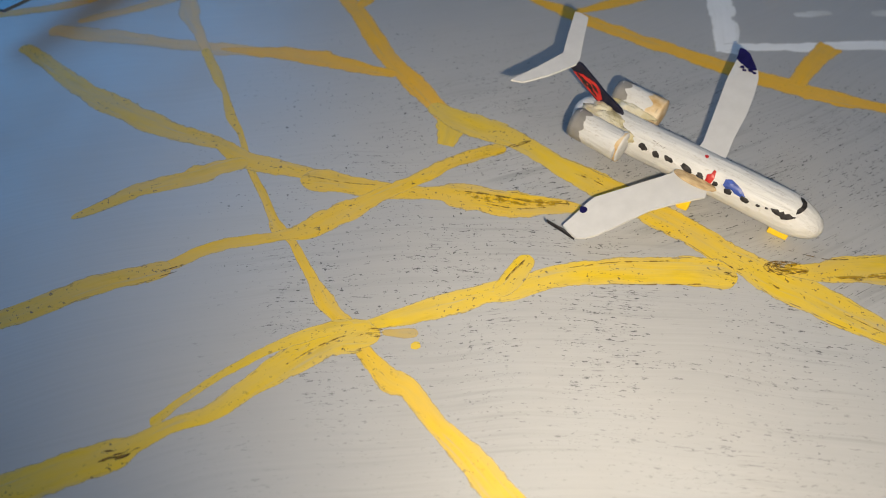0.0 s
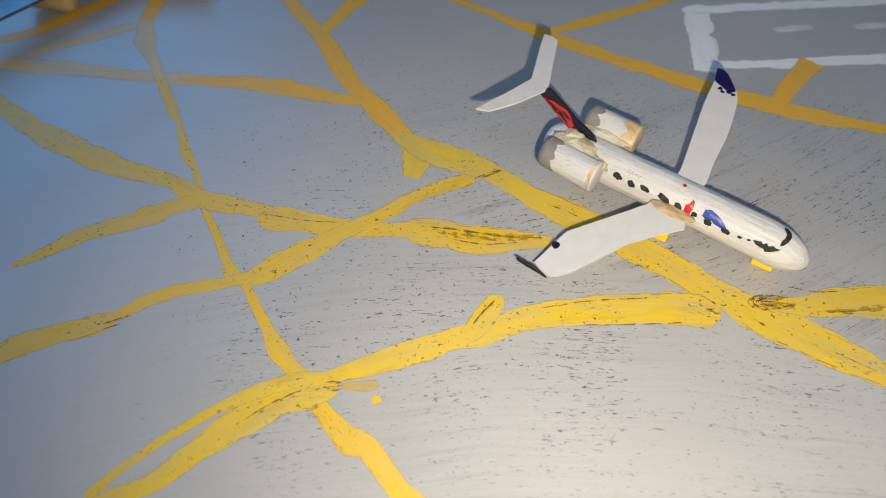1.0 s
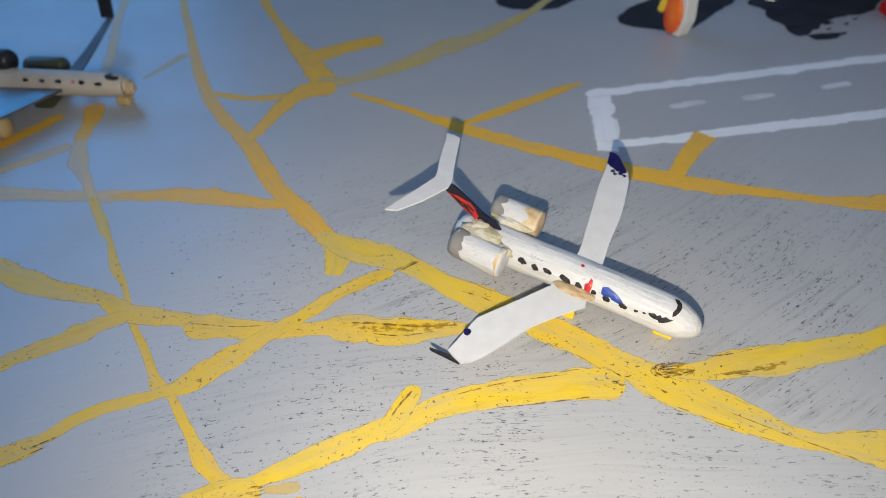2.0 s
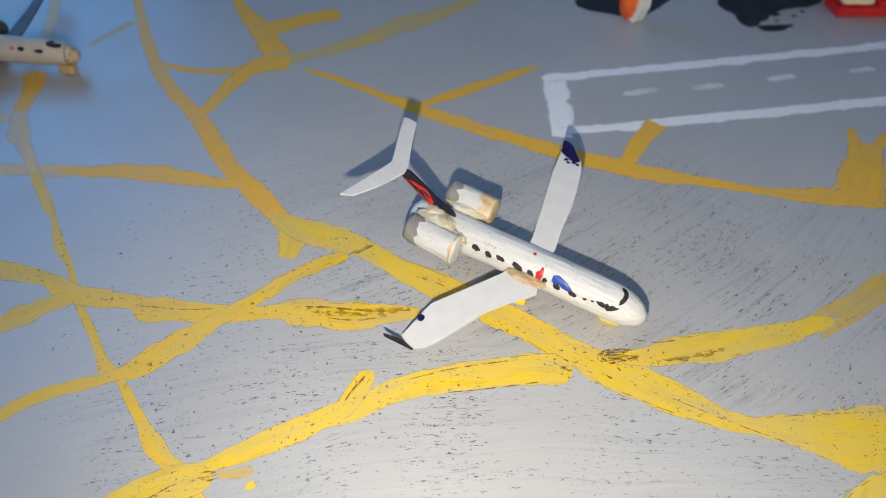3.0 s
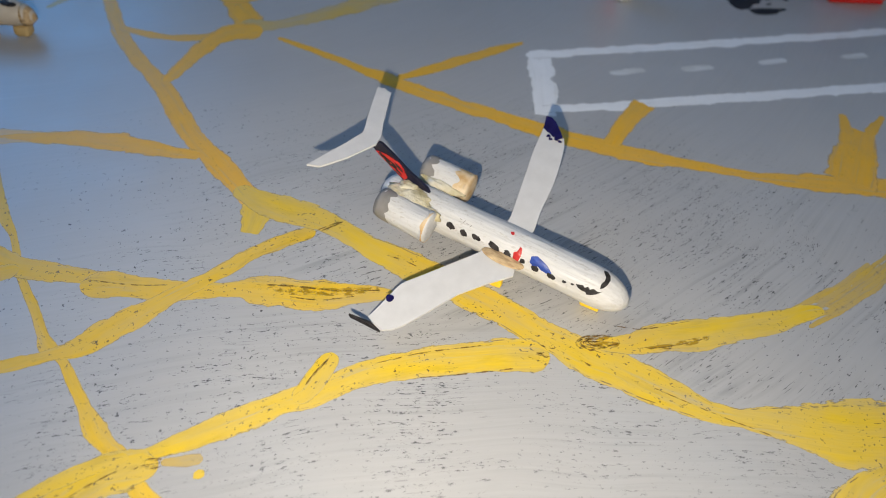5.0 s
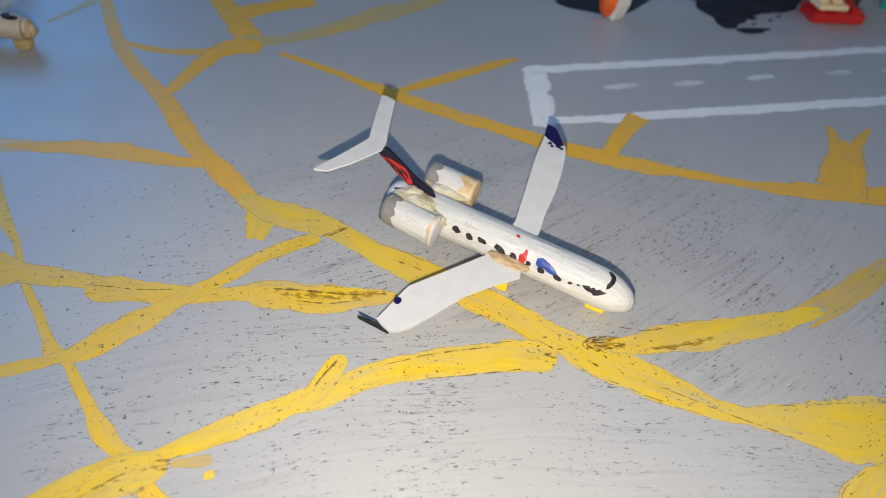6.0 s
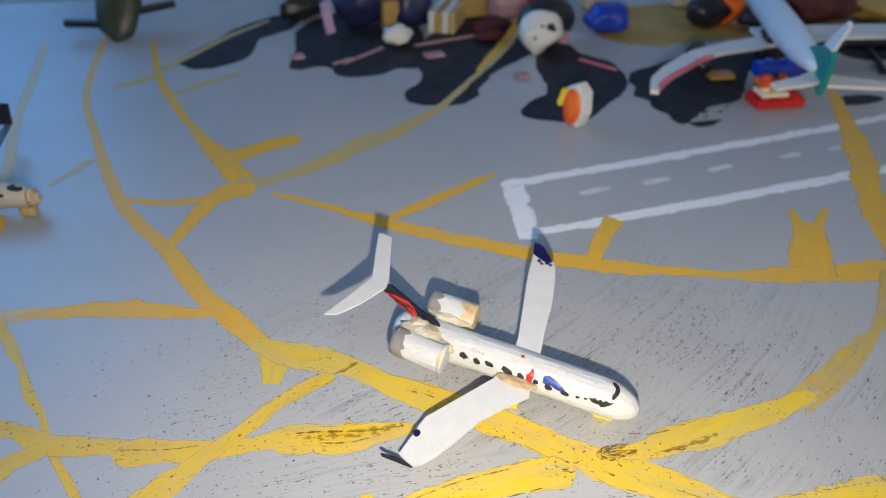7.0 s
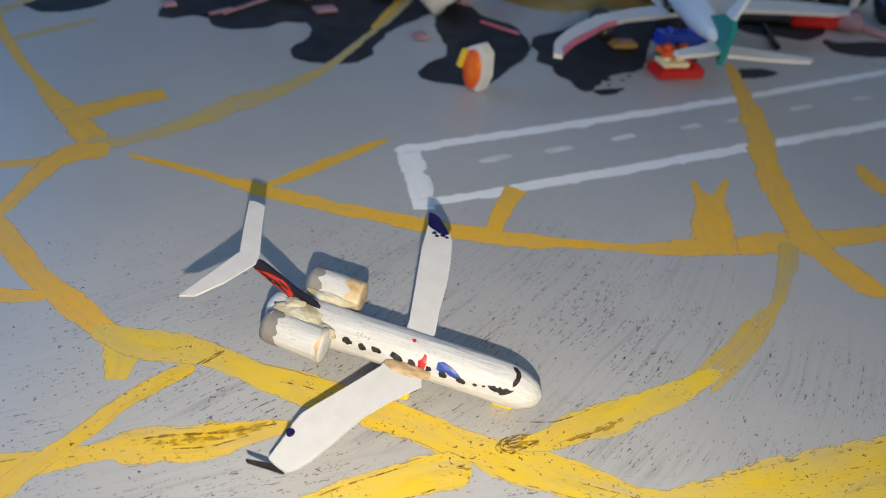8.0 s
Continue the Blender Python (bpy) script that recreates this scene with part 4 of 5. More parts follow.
                t = (x - x0) / (x1 - x0)
                ring.append(bm.verts.new((x, y0 + (y1 - y0) * t + math.cos(a) * r * q, z + math.sin(a) * r * q)))
            loops.append(ring)
        bm.faces.new(loops[0])
        for p, q in zip(loops, loops[1:]):
            for i in range(40):
                j = (i + 1) % 40
                bm.faces.new((p[i], p[j], q[j], q[i]))
        part("exhaust", bm, EXHAUST, eng, "grey-painted rear end", smooth=True)
        bm = bmesh.new()
        rings = [((x1 - 0.006, y1, z), r * 1.01, r * 1.01), ((x1 + 0.0005, y1, z), r * 0.98, r * 0.98), ((x1 + 0.003, y1, z), r * 0.86, r * 0.86), ((x1 + 0.0035, y1, z), r * 0.4, r * 0.4)]
        part("intake_face", tube(bm, rings, 24, 0.12, 3 + z * 30), ENDGRAIN if front > 0.01 else WHITE, eng, "bare sawn wood end", smooth=True)
        # paint worn off round the front rim, ragged towards the rear
        bm = bmesh.new()
        loops = []
        for k in range(3):
            ring = []
            for i in range(40):
                a = 2 * math.pi * i / 40
                ragged = 0.8 * noise.noise(Vector((math.cos(a) * 2.2 + z * 90, math.sin(a) * 2.2, 4.0))) + 0.3 * noise.noise(Vector((a * 9, z, 6)))
                x = x1 + 0.001 - max(0.003, front * (1 + ragged)) * k / 2
                t = (x - x0) / (x1 - x0)
                ring.append(bm.verts.new((x, y0 + (y1 - y0) * t + math.cos(a) * r * 1.025, z + math.sin(a) * r * 1.025)))
            loops.append(ring)
        for p, q in zip(loops, loops[1:]):
            for i in range(40):
                j = (i + 1) % 40
                bm.faces.new((p[i], p[j], q[j], q[i]))
        part("worn_rim", bm, ENDGRAIN, eng, "worn bare wood rim", smooth=True)
        return eng

    engine(-0.253, -0.134, -0.057, -0.064, 0.086, 0.034, 0.032, 0.006)
    engine(-0.227, -0.117, 0.077, 0.072, 0.098, 0.03, 0.03, 0.03)
    # hardened glue round the engine roots
    for c, s, seed in (((-0.205, -0.026, 0.104), (0.046, 0.03, 0.014), 1.0), ((-0.152, -0.04, 0.094), (0.03, 0.012, 0.016), 2.0), ((-0.218, -0.012, 0.113), (0.02, 0.016, 0.01), 3.0), ((-0.17, 0.042, 0.098), (0.05, 0.012, 0.012), 4.0)):
        bm = bmesh.new()
        bmesh.ops.create_icosphere(bm, subdivisions=4, radius=1.0)
        for v in bm.verts:
            k = 1 + 0.3 * noise.noise(v.co * 1.7 + Vector((seed * 7, 0, 0))) + 0.16 * noise.noise(v.co * 4.2 + Vector((seed * 3, 0, 0)))
            v.co = Vector((c[0] + v.co.x * s[0] * k, c[1] + v.co.y * s[1] * k, c[2] + v.co.z * s[2] * k))
        part("glue_blob", bm, GLUE, plane, "yellowed dried glue", smooth=True)

    # painted marks on the near side
    for i, (x, da, rx, ry, spin) in enumerate(((-0.1, 24, 0.0088, 0.0062, -0.3), (-0.07, 22, 0.0082, 0.0056, -0.6), (-0.042, 26, 0.0085, 0.0052, -0.1), (-0.002, 24, 0.0145, 0.0052, -0.35), (0.028, 22, 0.0085, 0.0056, -0.25), (0.122, 18, 0.0085, 0.006, -0.2))):
        decal("window_mark", plane, INK, x, radians(da), blot(rx, ry, i * 1.7 + 0.4, 18, 0.24), "black brushed window", spin)
    decal("red_mark", plane, RED, 0.049, radians(35), [(-0.008, -0.012), (0.004, -0.014), (0.006, -0.002), (0.003, 0.012), (-0.002, 0.015), (-0.004, 0.004), (-0.01, 0.0)], "small red painted mark")
    decal("red_mark_foot", plane, INK, 0.061, radians(21), blot(0.006, 0.004, 5.5))
    decal("blue_mark", plane, BLUE, 0.096, radians(33), [(-0.022, 0.008), (-0.021, -0.004), (-0.012, -0.008), (-0.003, -0.004), (0.006, -0.008), (0.02, -0.009), (0.026, -0.004), (0.02, 0.001), (0.012, 0.006), (0.0, 0.01), (-0.012, 0.013)], "blue painted stripe", -0.04)
    decal("blue_mark_dot", plane, INK, 0.09, radians(18), blot(0.007, 0.005, 6.1))
    decal("speck", plane, INK, 0.15, radians(20), blot(0.004, 0.0022, 2.2))
    decal("speck", plane, INK, 0.166, radians(24), blot(0.003, 0.002, 4.2))
    decal("red_speck", plane, RED, 0.02, radians(82), blot(0.004, 0.003, 1.2))
    # windscreen: two ragged black patches that meet over the nose
    decal("windscreen", plane, INK, 0.194, radians(28), [(-0.022, 0.001), (-0.016, -0.004), (-0.008, -0.006), (0.0, -0.005), (0.004, -0.009), (0.012, -0.005), (0.02, 0.001), (0.027, 0.009), (0.019, 0.0065), (0.012, 0.008), (0.006, 0.003), (0.001, 0.007), (-0.004, 0.002), (-0.009, 0.005), (-0.014, 0.003)], "black brushed windscreen")
    decal("windscreen", plane, INK, 0.22, radians(82), [(-0.013, 0.016), (-0.006, 0.019), (0.002, 0.013), (0.006, 0.002), (0.005, -0.01), (0.001, -0.02), (-0.004, -0.025), (-0.006, -0.016), (-0.003, -0.006), (-0.004, 0.004), (-0.009, 0.009)], "black brushed windscreen")
    # faint pencil marks on top
    for i in range(4):
        decal("pencil_mark", plane, EXHAUST, -0.085 + 0.008 * i, radians(54 - 2 * i), [(-0.003, -0.0006), (0.003, -0.0004), (0.0032, 0.0006), (-0.003, 0.0005)], "", 1.1 if i % 2 else -0.2)
    # yellow wheels
    part("nose_wheel", box(bmesh.new(), (0.04, 0.02, 0.042), (0.205, 0.007, 0.0225), turn=4, bevel=0.004), GEAR, plane, "yellow wheel block")
    for y in (-0.05, 0.05):
        part("main_wheel", box(bmesh.new(), (0.026, 0.02, 0.032), (0.022, y, 0.0175), turn=8, bevel=0.006), GEAR, plane, "yellow wheel block")
    for y in (-0.03, 0.03):
        part("strut", box(bmesh.new(), (0.014, 0.03, 0.02), (0.02, y, 0.038)), BARE, plane)


aeroplane()


# ---- the other models and toys ----
def side_aeroplane():
    at = place(-0.636, 1.835, 0.0, -10)
    p = thing("model_aeroplane", at, "cream wooden model aeroplane with silver foil wings and black engines", "model aeroplane")
    rings = [((-0.75, 0, 0.072), 0.01, 0.01), ((-0.72, 0, 0.072), 0.03, 0.03), ((-0.55, 0, 0.068), 0.038, 0.038), ((-0.1, 0, 0.062), 0.037, 0.037), ((-0.05, 0, 0.06), 0.034, 0.034), ((-0.02, 0, 0.056), 0.026, 0.026), ((-0.004, 0, 0.052), 0.014, 0.014), ((0.0, 0, 0.051), 0.004, 0.004)]
    part("fuselage", tube(bmesh.new(), rings, 24, 0.04), CREAM, p, "cream-painted dowel", smooth=True)
    rings = [((-0.028, 0, 0.0565), 0.0295, 0.0295), ((-0.012, 0, 0.0535), 0.0225, 0.0225), ((0.002, 0, 0.05), 0.006, 0.006)]
    part("nose_cone", tube(bmesh.new(), rings, 20, 0.05), BARE, p, "bare tan wooden nose", smooth=True)
    part("nose_wheel", box(bmesh.new(), (0.042, 0.036, 0.03), (-0.042, -0.006, 0.0165), bevel=0.009), TAN, p, "tan wheel block")
    part("main_wheel", box(bmesh.new(), (0.06, 0.1, 0.04), (-0.28, 0, 0.0215), bevel=0.01), GREENISH, p)
    lift = lambda x, y: 0.06 + 0.03 * abs(y)
    part("wing", sheet(bmesh.new(), [(-0.2, -0.03), (-0.33, -0.26), (-0.43, -0.5), (-0.49, -0.5), (-0.44, -0.26), (-0.4, -0.03)], lift, 0.008), SILVER, p, "silver foil wing")
    far = part("wing", sheet(bmesh.new(), [(-0.19, 0.03), (-0.21, 0.2), (-0.245, 0.42), (-0.262, 0.42), (-0.24, 0.2), (-0.235, 0.03)], lift, 0.006), SILVER_SHADED, p, "silver foil wing")
    bm = bmesh.new()
    box(bm, (0.045, 0.012, 0.07), (-0.262, 0.42, 0.105), tip=-16, bevel=0.004)
    part("winglet", bm, BLACK, far, "black upturned tip")
    for y in (-0.2, 0.14):
        part("engine", tube(bmesh.new(), [((-0.42, y, 0.036), 0.022, 0.022), ((-0.4, y, 0.036), 0.03, 0.03), ((-0.3, y, 0.036), 0.03, 0.03), ((-0.29, y, 0.036), 0.024, 0.024)], 18), TAN if y < 0 else GREENISH, p, "dowel engine", smooth=True)
    part("engine", tube(bmesh.new(), [((-0.46, 0.03, 0.115), 0.02, 0.02), ((-0.44, 0.03, 0.115), 0.034, 0.034), ((-0.38, 0.03, 0.115), 0.034, 0.034), ((-0.37, 0.03, 0.115), 0.028, 0.028)], 18), BLACK, p, "black engine pod", smooth=True)
    # painted windows along the near side, and the windscreen
    for i, (x, w, h, z) in enumerate(((-0.09, 0.03, 0.012, 0.079), (-0.14, 0.022, 0.014, 0.082), (-0.165, 0.014, 0.012, 0.084), (-0.21, 0.024, 0.013, 0.084), (-0.26, 0.02, 0.012, 0.085), (-0.31, 0.022, 0.012, 0.086))):
        bm = bmesh.new()
        bmesh.ops.create_icosphere(bm, subdivisions=2, radius=1.0)
        for v in bm.verts:
            k = 1 + 0.4 * noise.noise(v.co * 1.5 + Vector((i * 4.0, 0, 0)))
            v.co = Vector((x + v.co.x * w / 2 * k, -0.029 + v.co.y * 0.006, z + v.co.z * h / 2 * k))
        part("window_mark", bm, INK if i != 2 else PINK, p, smooth=True)
    bm = bmesh.new()
    bmesh.ops.create_icosphere(bm, subdivisions=2, radius=1.0)
    bmesh.ops.transform(bm, matrix=Matrix.Translation((-0.055, -0.006, 0.0905)) @ Matrix.Rotation(radians(12), 4, "Y") @ Matrix.Diagonal((0.022, 0.018, 0.004, 1)), verts=bm.verts)
    part("windscreen", bm, INK, p, "black painted windscreen", smooth=True)


def jetliner():
    """A white and teal model airliner whose tail stands over the toy bricks."""
    p = thing("model_airliner", place(1.9, 1.83, 0.0, 68), "white plastic airliner model with a teal tail fin", "model aeroplane")
    back = place(1.9, 1.83, 0.0, 68).inverted()

    def local(points):
        out = []
        for x, y in points:
            q = back @ Vector((x * K, y * K, 0))
            out.append((q.x / K, q.y / K))
        return out

    rings = [((0.06, 0, 0.228), 0.012, 0.014), ((0.12, 0, 0.225), 0.03, 0.03), ((0.26, 0, 0.222), 0.05, 0.052), ((0.45, 0, 0.22), 0.06, 0.062), ((1.15, 0, 0.22), 0.06, 0.062), ((1.25, 0, 0.215), 0.045, 0.05), ((1.32, 0, 0.2), 0.02, 0.02)]
    part("fuselage", tube(bmesh.new(), rings, 24), ICE, p, "pale blue-white fuselage", smooth=True)

    def plate(outline, half):
        bm = bmesh.new()
        a = [bm.verts.new((x, -half, z)) for x, z in outline]
        c = [bm.verts.new((x, half, z)) for x, z in outline]
        f = [bm.faces.new(a), bm.faces.new(c)]
        for i in range(len(a)):
            j = (i + 1) % len(a)
            bm.faces.new((a[i], a[j], c[j], c[i]))
        bmesh.ops.triangulate(bm, faces=f)
        return bm

    part("tail_fin", plate([(-0.02, 0.165), (0.04, 0.19), (0.22, 0.25), (0.08, 0.31), (0.0, 0.315), (-0.03, 0.295)], 0.009), TEAL, p, "teal swept tail fin")
    part("fin_tip", plate([(0.08, 0.311), (0.0, 0.316), (-0.05, 0.42), (-0.03, 0.43)], 0.007), ICE, p, "pale fin tip")
    flat = lambda x, y: 0.205
    part("tailplane", sheet(bmesh.new(), local([(1.9, 1.83), (1.82, 1.815), (1.705, 1.81), (1.71, 1.85), (1.84, 1.88), (1.93, 1.92)]), flat, 0.014), TOYWHITE, p, "white tailplane half")
    part("tailplane", sheet(bmesh.new(), local([(1.9, 1.8), (2.04, 1.755), (2.2, 1.72), (2.23, 1.735), (2.1, 1.8), (1.96, 1.87)]), flat, 0.014), TOYWHITE, p, "white tailplane half")
    low = lambda x, y: 0.14
    wing_l = part("wing", sheet(bmesh.new(), local([(1.37, 1.985), (1.4, 2.03), (1.48, 2.1), (1.58, 2.165), (1.7, 2.24), (1.83, 2.28), (1.98, 2.3), (2.1, 2.33), (2.12, 2.42), (1.9, 2.38), (1.7, 2.32), (1.5, 2.19), (1.4, 2.1), (1.345, 2.0)]), low, 0.016), TOYWHITE, p, "white swept wing with a pink edge")
    wing_r = part("wing", sheet(bmesh.new(), local([(2.06, 2.32), (2.43, 2.35), (2.7, 2.32), (2.95, 2.28), (3.05, 2.3), (3.1, 2.36), (2.8, 2.45), (2.4, 2.5), (2.1, 2.52)]), low, 0.016), TOYWHITE, p, "white swept wing with a ragged rear edge")
    part("edge_stripe", sheet(bmesh.new(), local([(1.372, 1.983), (1.404, 2.022), (1.485, 2.094), (1.7, 2.232), (1.76, 2.255), (1.7, 2.238), (1.478, 2.104), (1.394, 2.034)]), lambda x, y: 0.142, 0.022), PINK, wing_l, "dark pink stripe on the wing edge")
    part("winglet", sheet(bmesh.new(), local([(3.02, 2.29), (3.1, 2.36), (3.2, 2.4), (3.12, 2.33)]), lambda x, y: 0.19, 0.07), TOYWHITE, wing_r)
    for x, y in ((1.78, 2.36), (2.5, 2.47)):
        q = local([(x, y)])[0]
        part("engine", tube(bmesh.new(), [((q[0] - 0.08, q[1], 0.08), 0.03, 0.03), ((q[0], q[1], 0.08), 0.046, 0.046), ((q[0] + 0.1, q[1], 0.08), 0.046, 0.046), ((q[0] + 0.11, q[1], 0.08), 0.036, 0.036)], 20), BLACK, p, "black engine under the wing", smooth=True)
    part("stand", box(bmesh.new(), (0.1, 0.08, 0.16), (0.62, 0, 0.082), bevel=0.01), BLACK, p)


def brick(name, at, size, material, label, studs=(2, 1)):
    w, d, h = size
    p = thing(name, at, label, "toy brick", "toy bricks")
    part("body", box(bmesh.new(), (w, d, h), (0, 0, h / 2), bevel=0.004), material, p)
    for i in range(studs[0]):
        for j in range(studs[1]):
            bm = bmesh.new()
            bmesh.ops.create_cone(bm, segments=16, radius1=0.018, radius2=0.018, depth=0.014, cap_ends=True)
            bmesh.ops.translate(bm, verts=bm.verts, vec=((i + 0.5 - studs[0] / 2) * w / studs[0], (j + 0.5 - studs[1] / 2) * d / studs[1], h + 0.007))
            part("stud", bm, material, p)


def toys():
    brick("toy_brick", place(1.965, 2.085, 0.002, -4), (0.2, 0.1, 0.036), TOYRED, "red plastic toy brick at the bottom of a pile", (3, 2))
    brick("toy_brick", place(1.92, 2.07, 0.053, -4), (0.11, 0.08, 0.018), TOYCREAM, "cream plastic toy plate on a red brick", (2, 1))
    brick("toy_brick", place(1.93, 2.085, 0.086, -4), (0.13, 0.07, 0.022), TOYORANGE, "orange plastic toy plate on a cream plate", (2, 1))
    brick("toy_brick", place(2.05, 2.19, 0.002, -4), (0.16, 0.05, 0.075), BLACK, "black plastic toy brick behind a red brick", (2, 1))
    brick("toy_brick", place(2.02, 2.13, 0.1, -8), (0.28, 0.06, 0.05), TOYBLUE, "blue plastic toy brick on top of a pile", (3, 1))
    # a white six-sided token with an orange disc
    p = thing("toy_token", place(1.108, 2.075, 0.0, 24), "white six-sided toy token with an orange face standing on edge", "toy")
    hexa = [(0.02, 0.0), (-0.05, 0.0), (-0.075, 0.07), (-0.06, 0.16), (-0.01, 0.19), (0.05, 0.16), (0.07, 0.08)]
    bm = bmesh.new()
    a = [bm.verts.new((-0.03, y * 0.72, z * 0.85 + 0.002)) for y, z in hexa]
    c = [bm.verts.new((0.022, y * 0.72, z * 0.85 + 0.002)) for y, z in hexa]
    bm.faces.new(a), bm.faces.new(c)
    for i in range(len(a)):
        j = (i + 1) % len(a)
        bm.faces.new((a[i], a[j], c[j], c[i]))
    bmesh.ops.bevel(bm, geom=bm.edges[:], offset=0.004, segments=1, affect="EDGES")
    part("body", bm, TOYWHITE, p)
    bm = bmesh.new()
    bmesh.ops.create_icosphere(bm, subdivisions=3, radius=1.0)
    bmesh.ops.transform(bm, matrix=Matrix.Translation((-0.034, 0.0, 0.074)) @ Matrix.Diagonal((0.013, 0.04, 0.07, 1)), verts=bm.verts)
    part("disc", bm, TOYORANGE, p, "bulging orange face", smooth=True)
    part("side_block", box(bmesh.new(), (0.03, 0.026, 0.07), (-0.034, 0.043, 0.098), tip=14, bevel=0.01), TOYYELLOW, p, "yellow edge block")

    # white rounded toy with black spots and a black hood
    p = thing("rounded_toy", place(1.22, 2.77, 0.0, 20), "white rounded toy with black spots and a black hood", "toy")
    bm = bmesh.new()
    bmesh.ops.create_icosphere(bm, subdivisions=3, radius=1.0)
    bmesh.ops.transform(bm, matrix=Matrix.Translation((0, 0, 0.088)) @ Matrix.Diagonal((0.105, 0.09, 0.085, 1)), verts=bm.verts)
    for v in bm.verts:
        v.co += 0.03 * noise.noise_vector(v.co * 12)
    part("body", bm, TOYWHITE, p, smooth=True)
    bm = bmesh.new()
    bmesh.ops.create_icosphere(bm, subdivisions=3, radius=1.0)
    bmesh.ops.transform(bm, matrix=Matrix.Translation((0.075, 0.045, 0.11)) @ Matrix.Diagonal((0.15, 0.1, 0.105, 1)), verts=bm.verts)
    part("hood", bm, BLACK, p, "black rounded hood", smooth=True)
    for x, y, z, r in ((0.0, -0.072, 0.128, 0.02), (0.062, -0.052, 0.1, 0.022), (-0.07, -0.05, 0.09, 0.012), (-0.055, -0.066, 0.066, 0.009), (-0.02, -0.08, 0.052, 0.009), (0.02, -0.082, 0.06, 0.007), (-0.085, -0.03, 0.12, 0.009), (-0.04, -0.055, 0.135, 0.007)):
        bm = bmesh.new()
        bmesh.ops.create_icosphere(bm, subdivisions=2, radius=r)
        for v in bm.verts:
            v.co *= 1 + 0.5 * noise.noise(v.co * 60 + Vector((x * 90, 0, 0)))
        bmesh.ops.translate(bm, verts=bm.verts, vec=(x, y, z))
        part("spot", bm, INK, p, smooth=True)
    part("patch", box(bmesh.new(), (0.05, 0.03, 0.05), (0.085, -0.07, 0.07), bevel=0.01), ROSE, p, "pale pink patch")

    def lump(name, x, y, size, material, label, category, seed, turn=0.0, z=0.0):
        bm = bmesh.new()
        bmesh.ops.create_icosphere(bm, subdivisions=3, radius=1.0)
        for v in bm.verts:
            k = 1 + 0.3 * noise.noise(v.co * 1.4 + Vector((seed * 5, 0, 0))) + 0.22 * noise.noise(v.co * 3.7 + Vector((0, seed * 5, 0)))
            v.co = Vector((v.co.x * size[0] * k, v.co.y * size[1] * k, max(0.0, 0.5 + 0.5 * v.co.z * k) * size[2]))
        ob = part(name, bm, material, None, smooth=True)
        ob.matrix_basis = place(x, y, 0.004 + z, turn)
        tagged(ob, label, category)

    def strip(name, x, y, size, material, label, category, turn=0.0, tip=0.0, z=0.004):
        ob = part(name, box(bmesh.new(), size, (0, 0, size[2] / 2), bevel=min(size) * 0.2), material)
        ob.matrix_basis = place(x, y, z, turn, tip)
        tagged(ob, label, category)

    lump("blue_cloth", 1.64, 2.95, (0.11, 0.09, 0.13), TOYBLUE, "crumpled bright blue plastic piece on ochre ground", "toy", 1.0)
    lump("white_pebble", 0.61, 2.93, (0.062, 0.052, 0.095), TOYWHITE, "white rounded block on a black patch", "toy", 2.0)
    strip("pink_strip", 0.44, 2.83, (0.24, 0.016, 0.008), ROSE, "pale pink card strip lying on a black patch", "card strip", 38)
    strip("pink_strip", 0.34, 2.78, (0.1, 0.016, 0.008), ROSE, "short pale pink card strip on a black patch", "card strip", 30)
    strip("pink_strip", 0.9, 2.96, (0.45, 0.016, 0.008), ROSE, "long pale pink card strip between toys", "card strip", 14)
    strip("pink_piece", 0.74, 2.78, (0.09, 0.05, 0.012), ROSE, "small pink card piece on a black patch", "card strip", 10)
    strip("pink_piece", 0.16, 2.86, (0.05, 0.05, 0.012), ROSE, "small pink card piece beside a black patch", "card strip", 10)
    strip("pink_piece", 1.05, 2.5, (0.06, 0.05, 0.012), ROSE, "small pink card piece beside a white toy", "card strip", 20)
    strip("pink_strip", 1.42, 2.56, (0.18, 0.016, 0.008), PINK, "dark pink card strip beside a black hood", "card strip", -50)
    strip("yellow_tag", 1.885, 2.345, (0.11, 0.06, 0.02), OCHRE, "small ochre card tag on a black patch", "tag", -4, z=0.006)
    strip("white_tag", 1.89, 2.343, (0.06, 0.025, 0.006), ROSE, "pale label on an ochre tag", "tag", -4, z=0.027)
    lump("dark_block", 0.49, 3.2, (0.13, 0.1, 0.26), DARKBLUE, "dark blue rounded plastic piece", "toy", 3.0)
    lump("dark_block", 0.72, 3.16, (0.1, 0.08, 0.2), DARKBLUE, "dark blue rounded plastic piece beside a yellow block", "toy", 3.6)
    strip("yellow_block", 0.61, 3.12, (0.08, 0.05, 0.14), OCHRE, "yellow block between dark pieces", "toy", 10)
    strip("lilac_strip", 0.33, 3.12, (0.045, 0.02, 0.14), LILAC, "lilac upright card strip", "card strip", 30, -15)
    for i in range(4):
        strip("striped_card", 0.84 + 0.03 * i, 3.14 - 0.012 * i, (0.03, 0.2, 0.1), (TOYWHITE, OCHRE, TOYWHITE, TAN)[i], "white and tan striped card model", "card model", -30)
    strip("red_block", 1.4, 3.28, (0.3, 0.12, 0.16), TOYRED, "red plastic block at the edge of the board", "toy", -6)
    strip("ochre_block", 1.06, 3.27, (0.17, 0.1, 0.15), OCHRE, "ochre card block beside a striped card model", "card model", 8)
    lump("brown_piece", 1.08, 3.06, (0.1, 0.05, 0.05), MAROON, "small dark brown piece on a black patch", "toy", 13.0, 30)
    lump("dark_block", 0.22, 3.36, (0.12, 0.06, 0.1), BLACK, "flat black plastic piece at the back of the board", "toy", 14.0, 20)
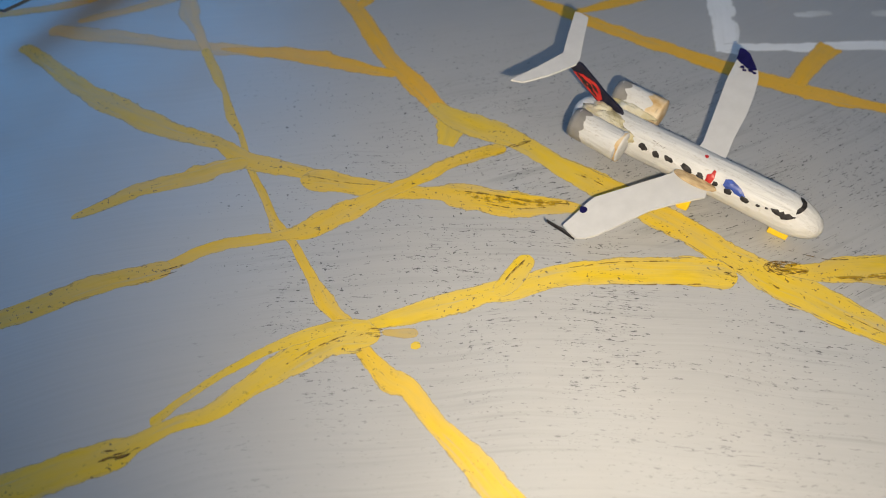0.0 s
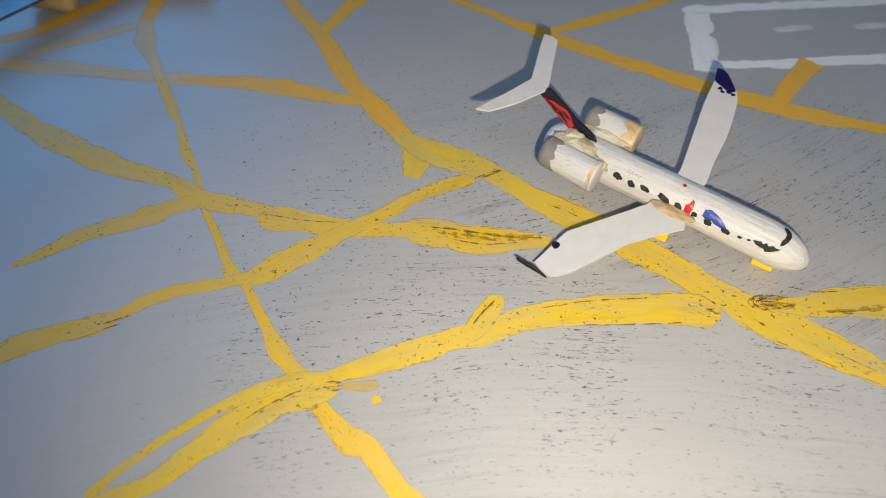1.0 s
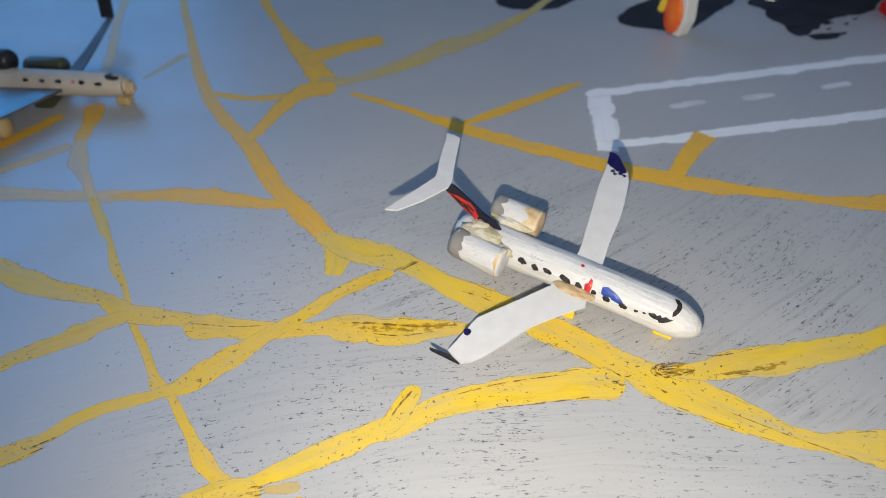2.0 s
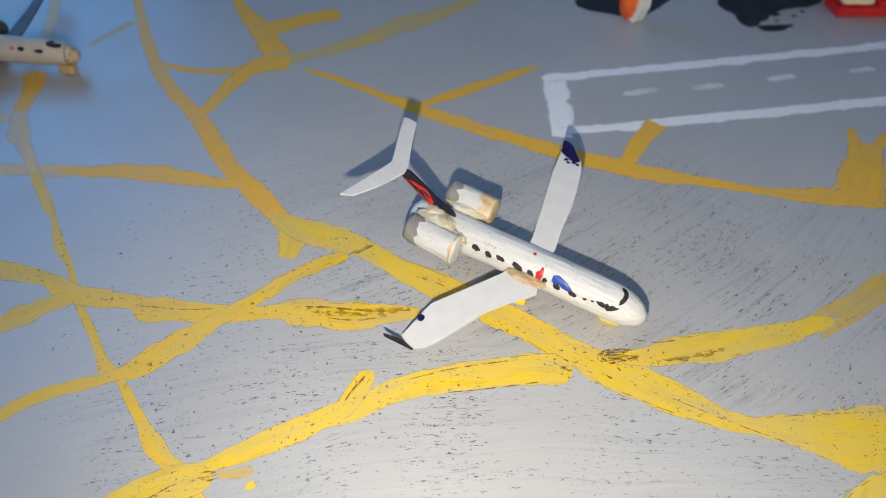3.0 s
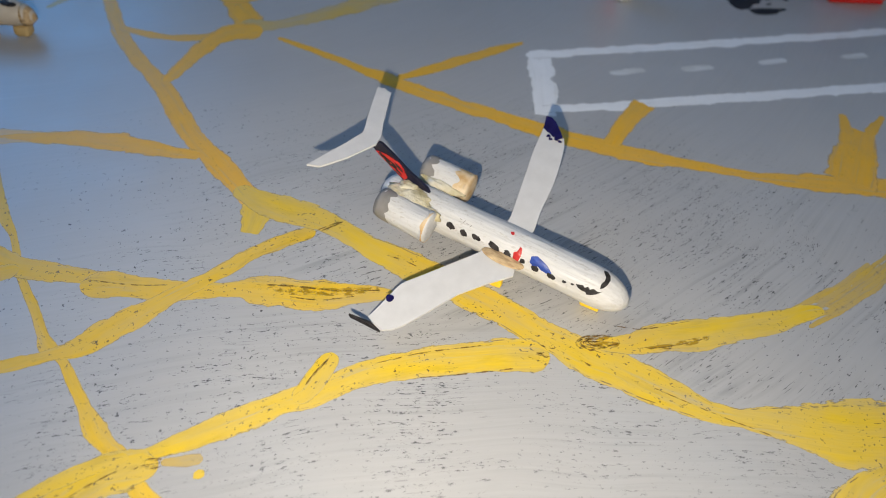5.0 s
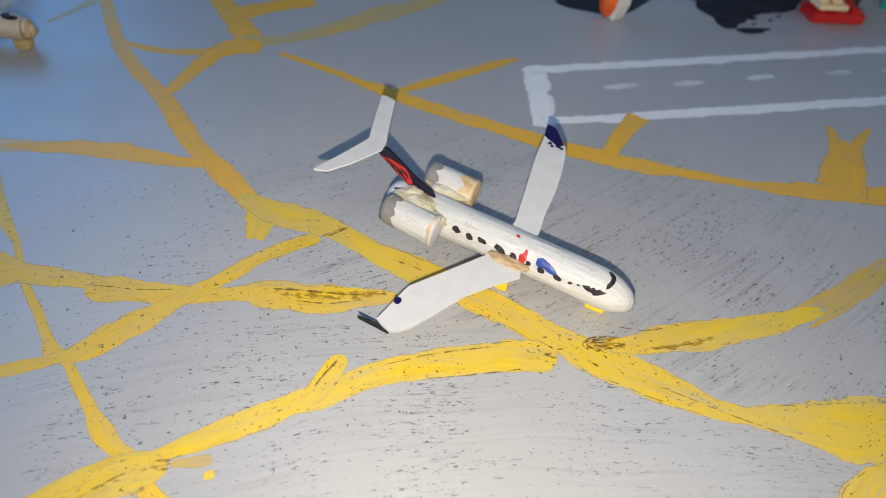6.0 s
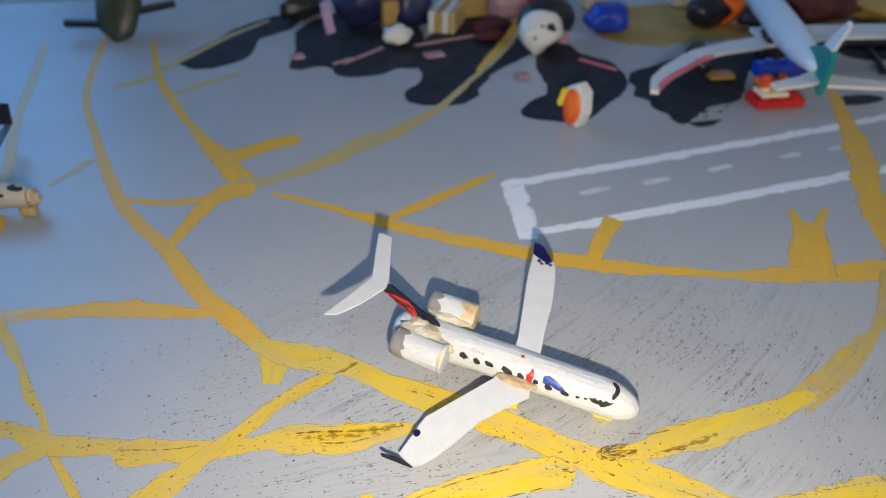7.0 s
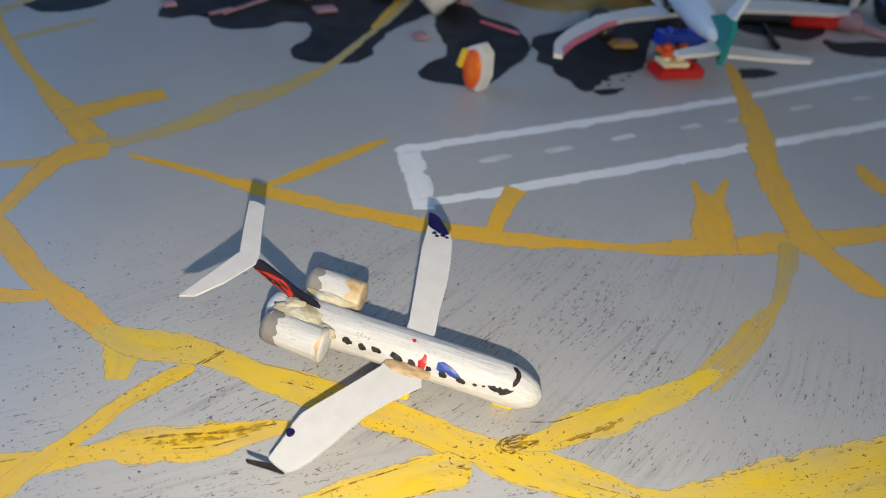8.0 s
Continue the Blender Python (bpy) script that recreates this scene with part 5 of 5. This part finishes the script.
    lump("pink_lump", 1.2, 3.2, (0.1, 0.08, 0.16), ROSE, "pink rounded piece beside a red block", "toy", 4.0)
    lump("brown_piece", 1.04, 2.93, (0.07, 0.04, 0.04), MAROON, "brown flat piece on a black patch", "toy", 5.0, 10)
    strip("pale_block", 1.72, 3.3, (0.14, 0.1, 0.16), CREAM, "pale cream block at the edge of the board", "toy", 10)
    strip("pale_block", 2.2, 3.25, (0.1, 0.1, 0.26), CREAM, "pale cream upright block", "toy", 5)
    strip("pale_block", 2.42, 3.3, (0.2, 0.1, 0.26), CREAM, "pale cream wide block", "toy", -5)
    lump("black_piece", 2.16, 2.93, (0.11, 0.08, 0.14), BLACK, "black plastic piece on ochre ground", "toy", 6.0)
    lump("orange_piece", 2.3, 2.96, (0.07, 0.06, 0.18), TOYORANGE, "orange plastic piece beside black ones", "toy", 7.0)
    lump("black_piece", 2.4, 2.86, (0.09, 0.07, 0.12), BLACK, "black plastic piece beside an orange one", "toy", 8.0)
    lump("dark_red_cloth", 2.76, 2.93, (0.24, 0.14, 0.16), MAROON, "dark red cloth bundle behind the airliner", "cloth", 9.0, -18)
    lump("ochre_cloth", 3.2, 2.86, (0.24, 0.1, 0.12), OCHRE, "folded ochre cloth beside a dark red bundle", "cloth", 15.0, -8)
    lump("black_piece", 3.5, 2.72, (0.16, 0.1, 0.12), BLACK, "black plastic piece beside an ochre cloth", "toy", 16.0, 12)
    lump("black_piece", 3.62, 2.5, (0.12, 0.1, 0.16), BLACK, "black rounded plastic piece at the side of the board", "toy", 17.0, 40)
    lump("black_piece", 3.42, 2.98, (0.2, 0.08, 0.16), BLACK, "black plastic piece behind an ochre cloth", "toy", 18.0, -6)
    lump("black_piece", 3.0, 2.55, (0.35, 0.08, 0.05), BLACK, "long black plastic piece behind the airliner's wing", "toy", 10.0, -10)
    strip("red_block", 3.08, 2.5, (0.26, 0.1, 0.09), TOYRED, "red plastic block beside the airliner's wing", "toy", -12)
    lump("pink_lump", 3.24, 2.42, (0.06, 0.06, 0.09), ROSE, "pale pink rounded piece", "toy", 11.0)
    strip("pink_strip", 3.36, 2.38, (0.2, 0.03, 0.03), ROSE, "pale pink card strip on a black patch", "card strip", -60)
    strip("grey_rod", 2.71, 2.37, (0.014, 0.29, 0.02), BLACK, "thin dark rod on the board", "rod", -28)
    # dark green model at the far edge
    p = thing("dark_model", place(-0.6, 3.2, 0.0, 0), "dark green model part at the far edge of the board", "model")
    rings = [((-0.02, 0, 0.02), 0.02, 0.02), ((0.02, 0, 0.06), 0.08, 0.06), ((0.12, 0, 0.16), 0.1, 0.1), ((0.3, 0, 0.3), 0.06, 0.06)]
    bm = tube(bmesh.new(), rings, 16, 0.2)
    bmesh.ops.rotate(bm, verts=bm.verts, cent=(0, 0, 0), matrix=Matrix.Rotation(radians(75), 3, "Z"))
    part("body", bm, GREENISH, p, smooth=True)
    part("arm", box(bmesh.new(), (0.24, 0.03, 0.03), (0.14, 0.1, 0.1), turn=28, bevel=0.006), BLACK, p)
    part("arm", box(bmesh.new(), (0.2, 0.03, 0.03), (-0.12, 0.06, 0.06), turn=-12, bevel=0.006), BLACK, p)


side_aeroplane()
jetliner()
toys()
painted_lines()
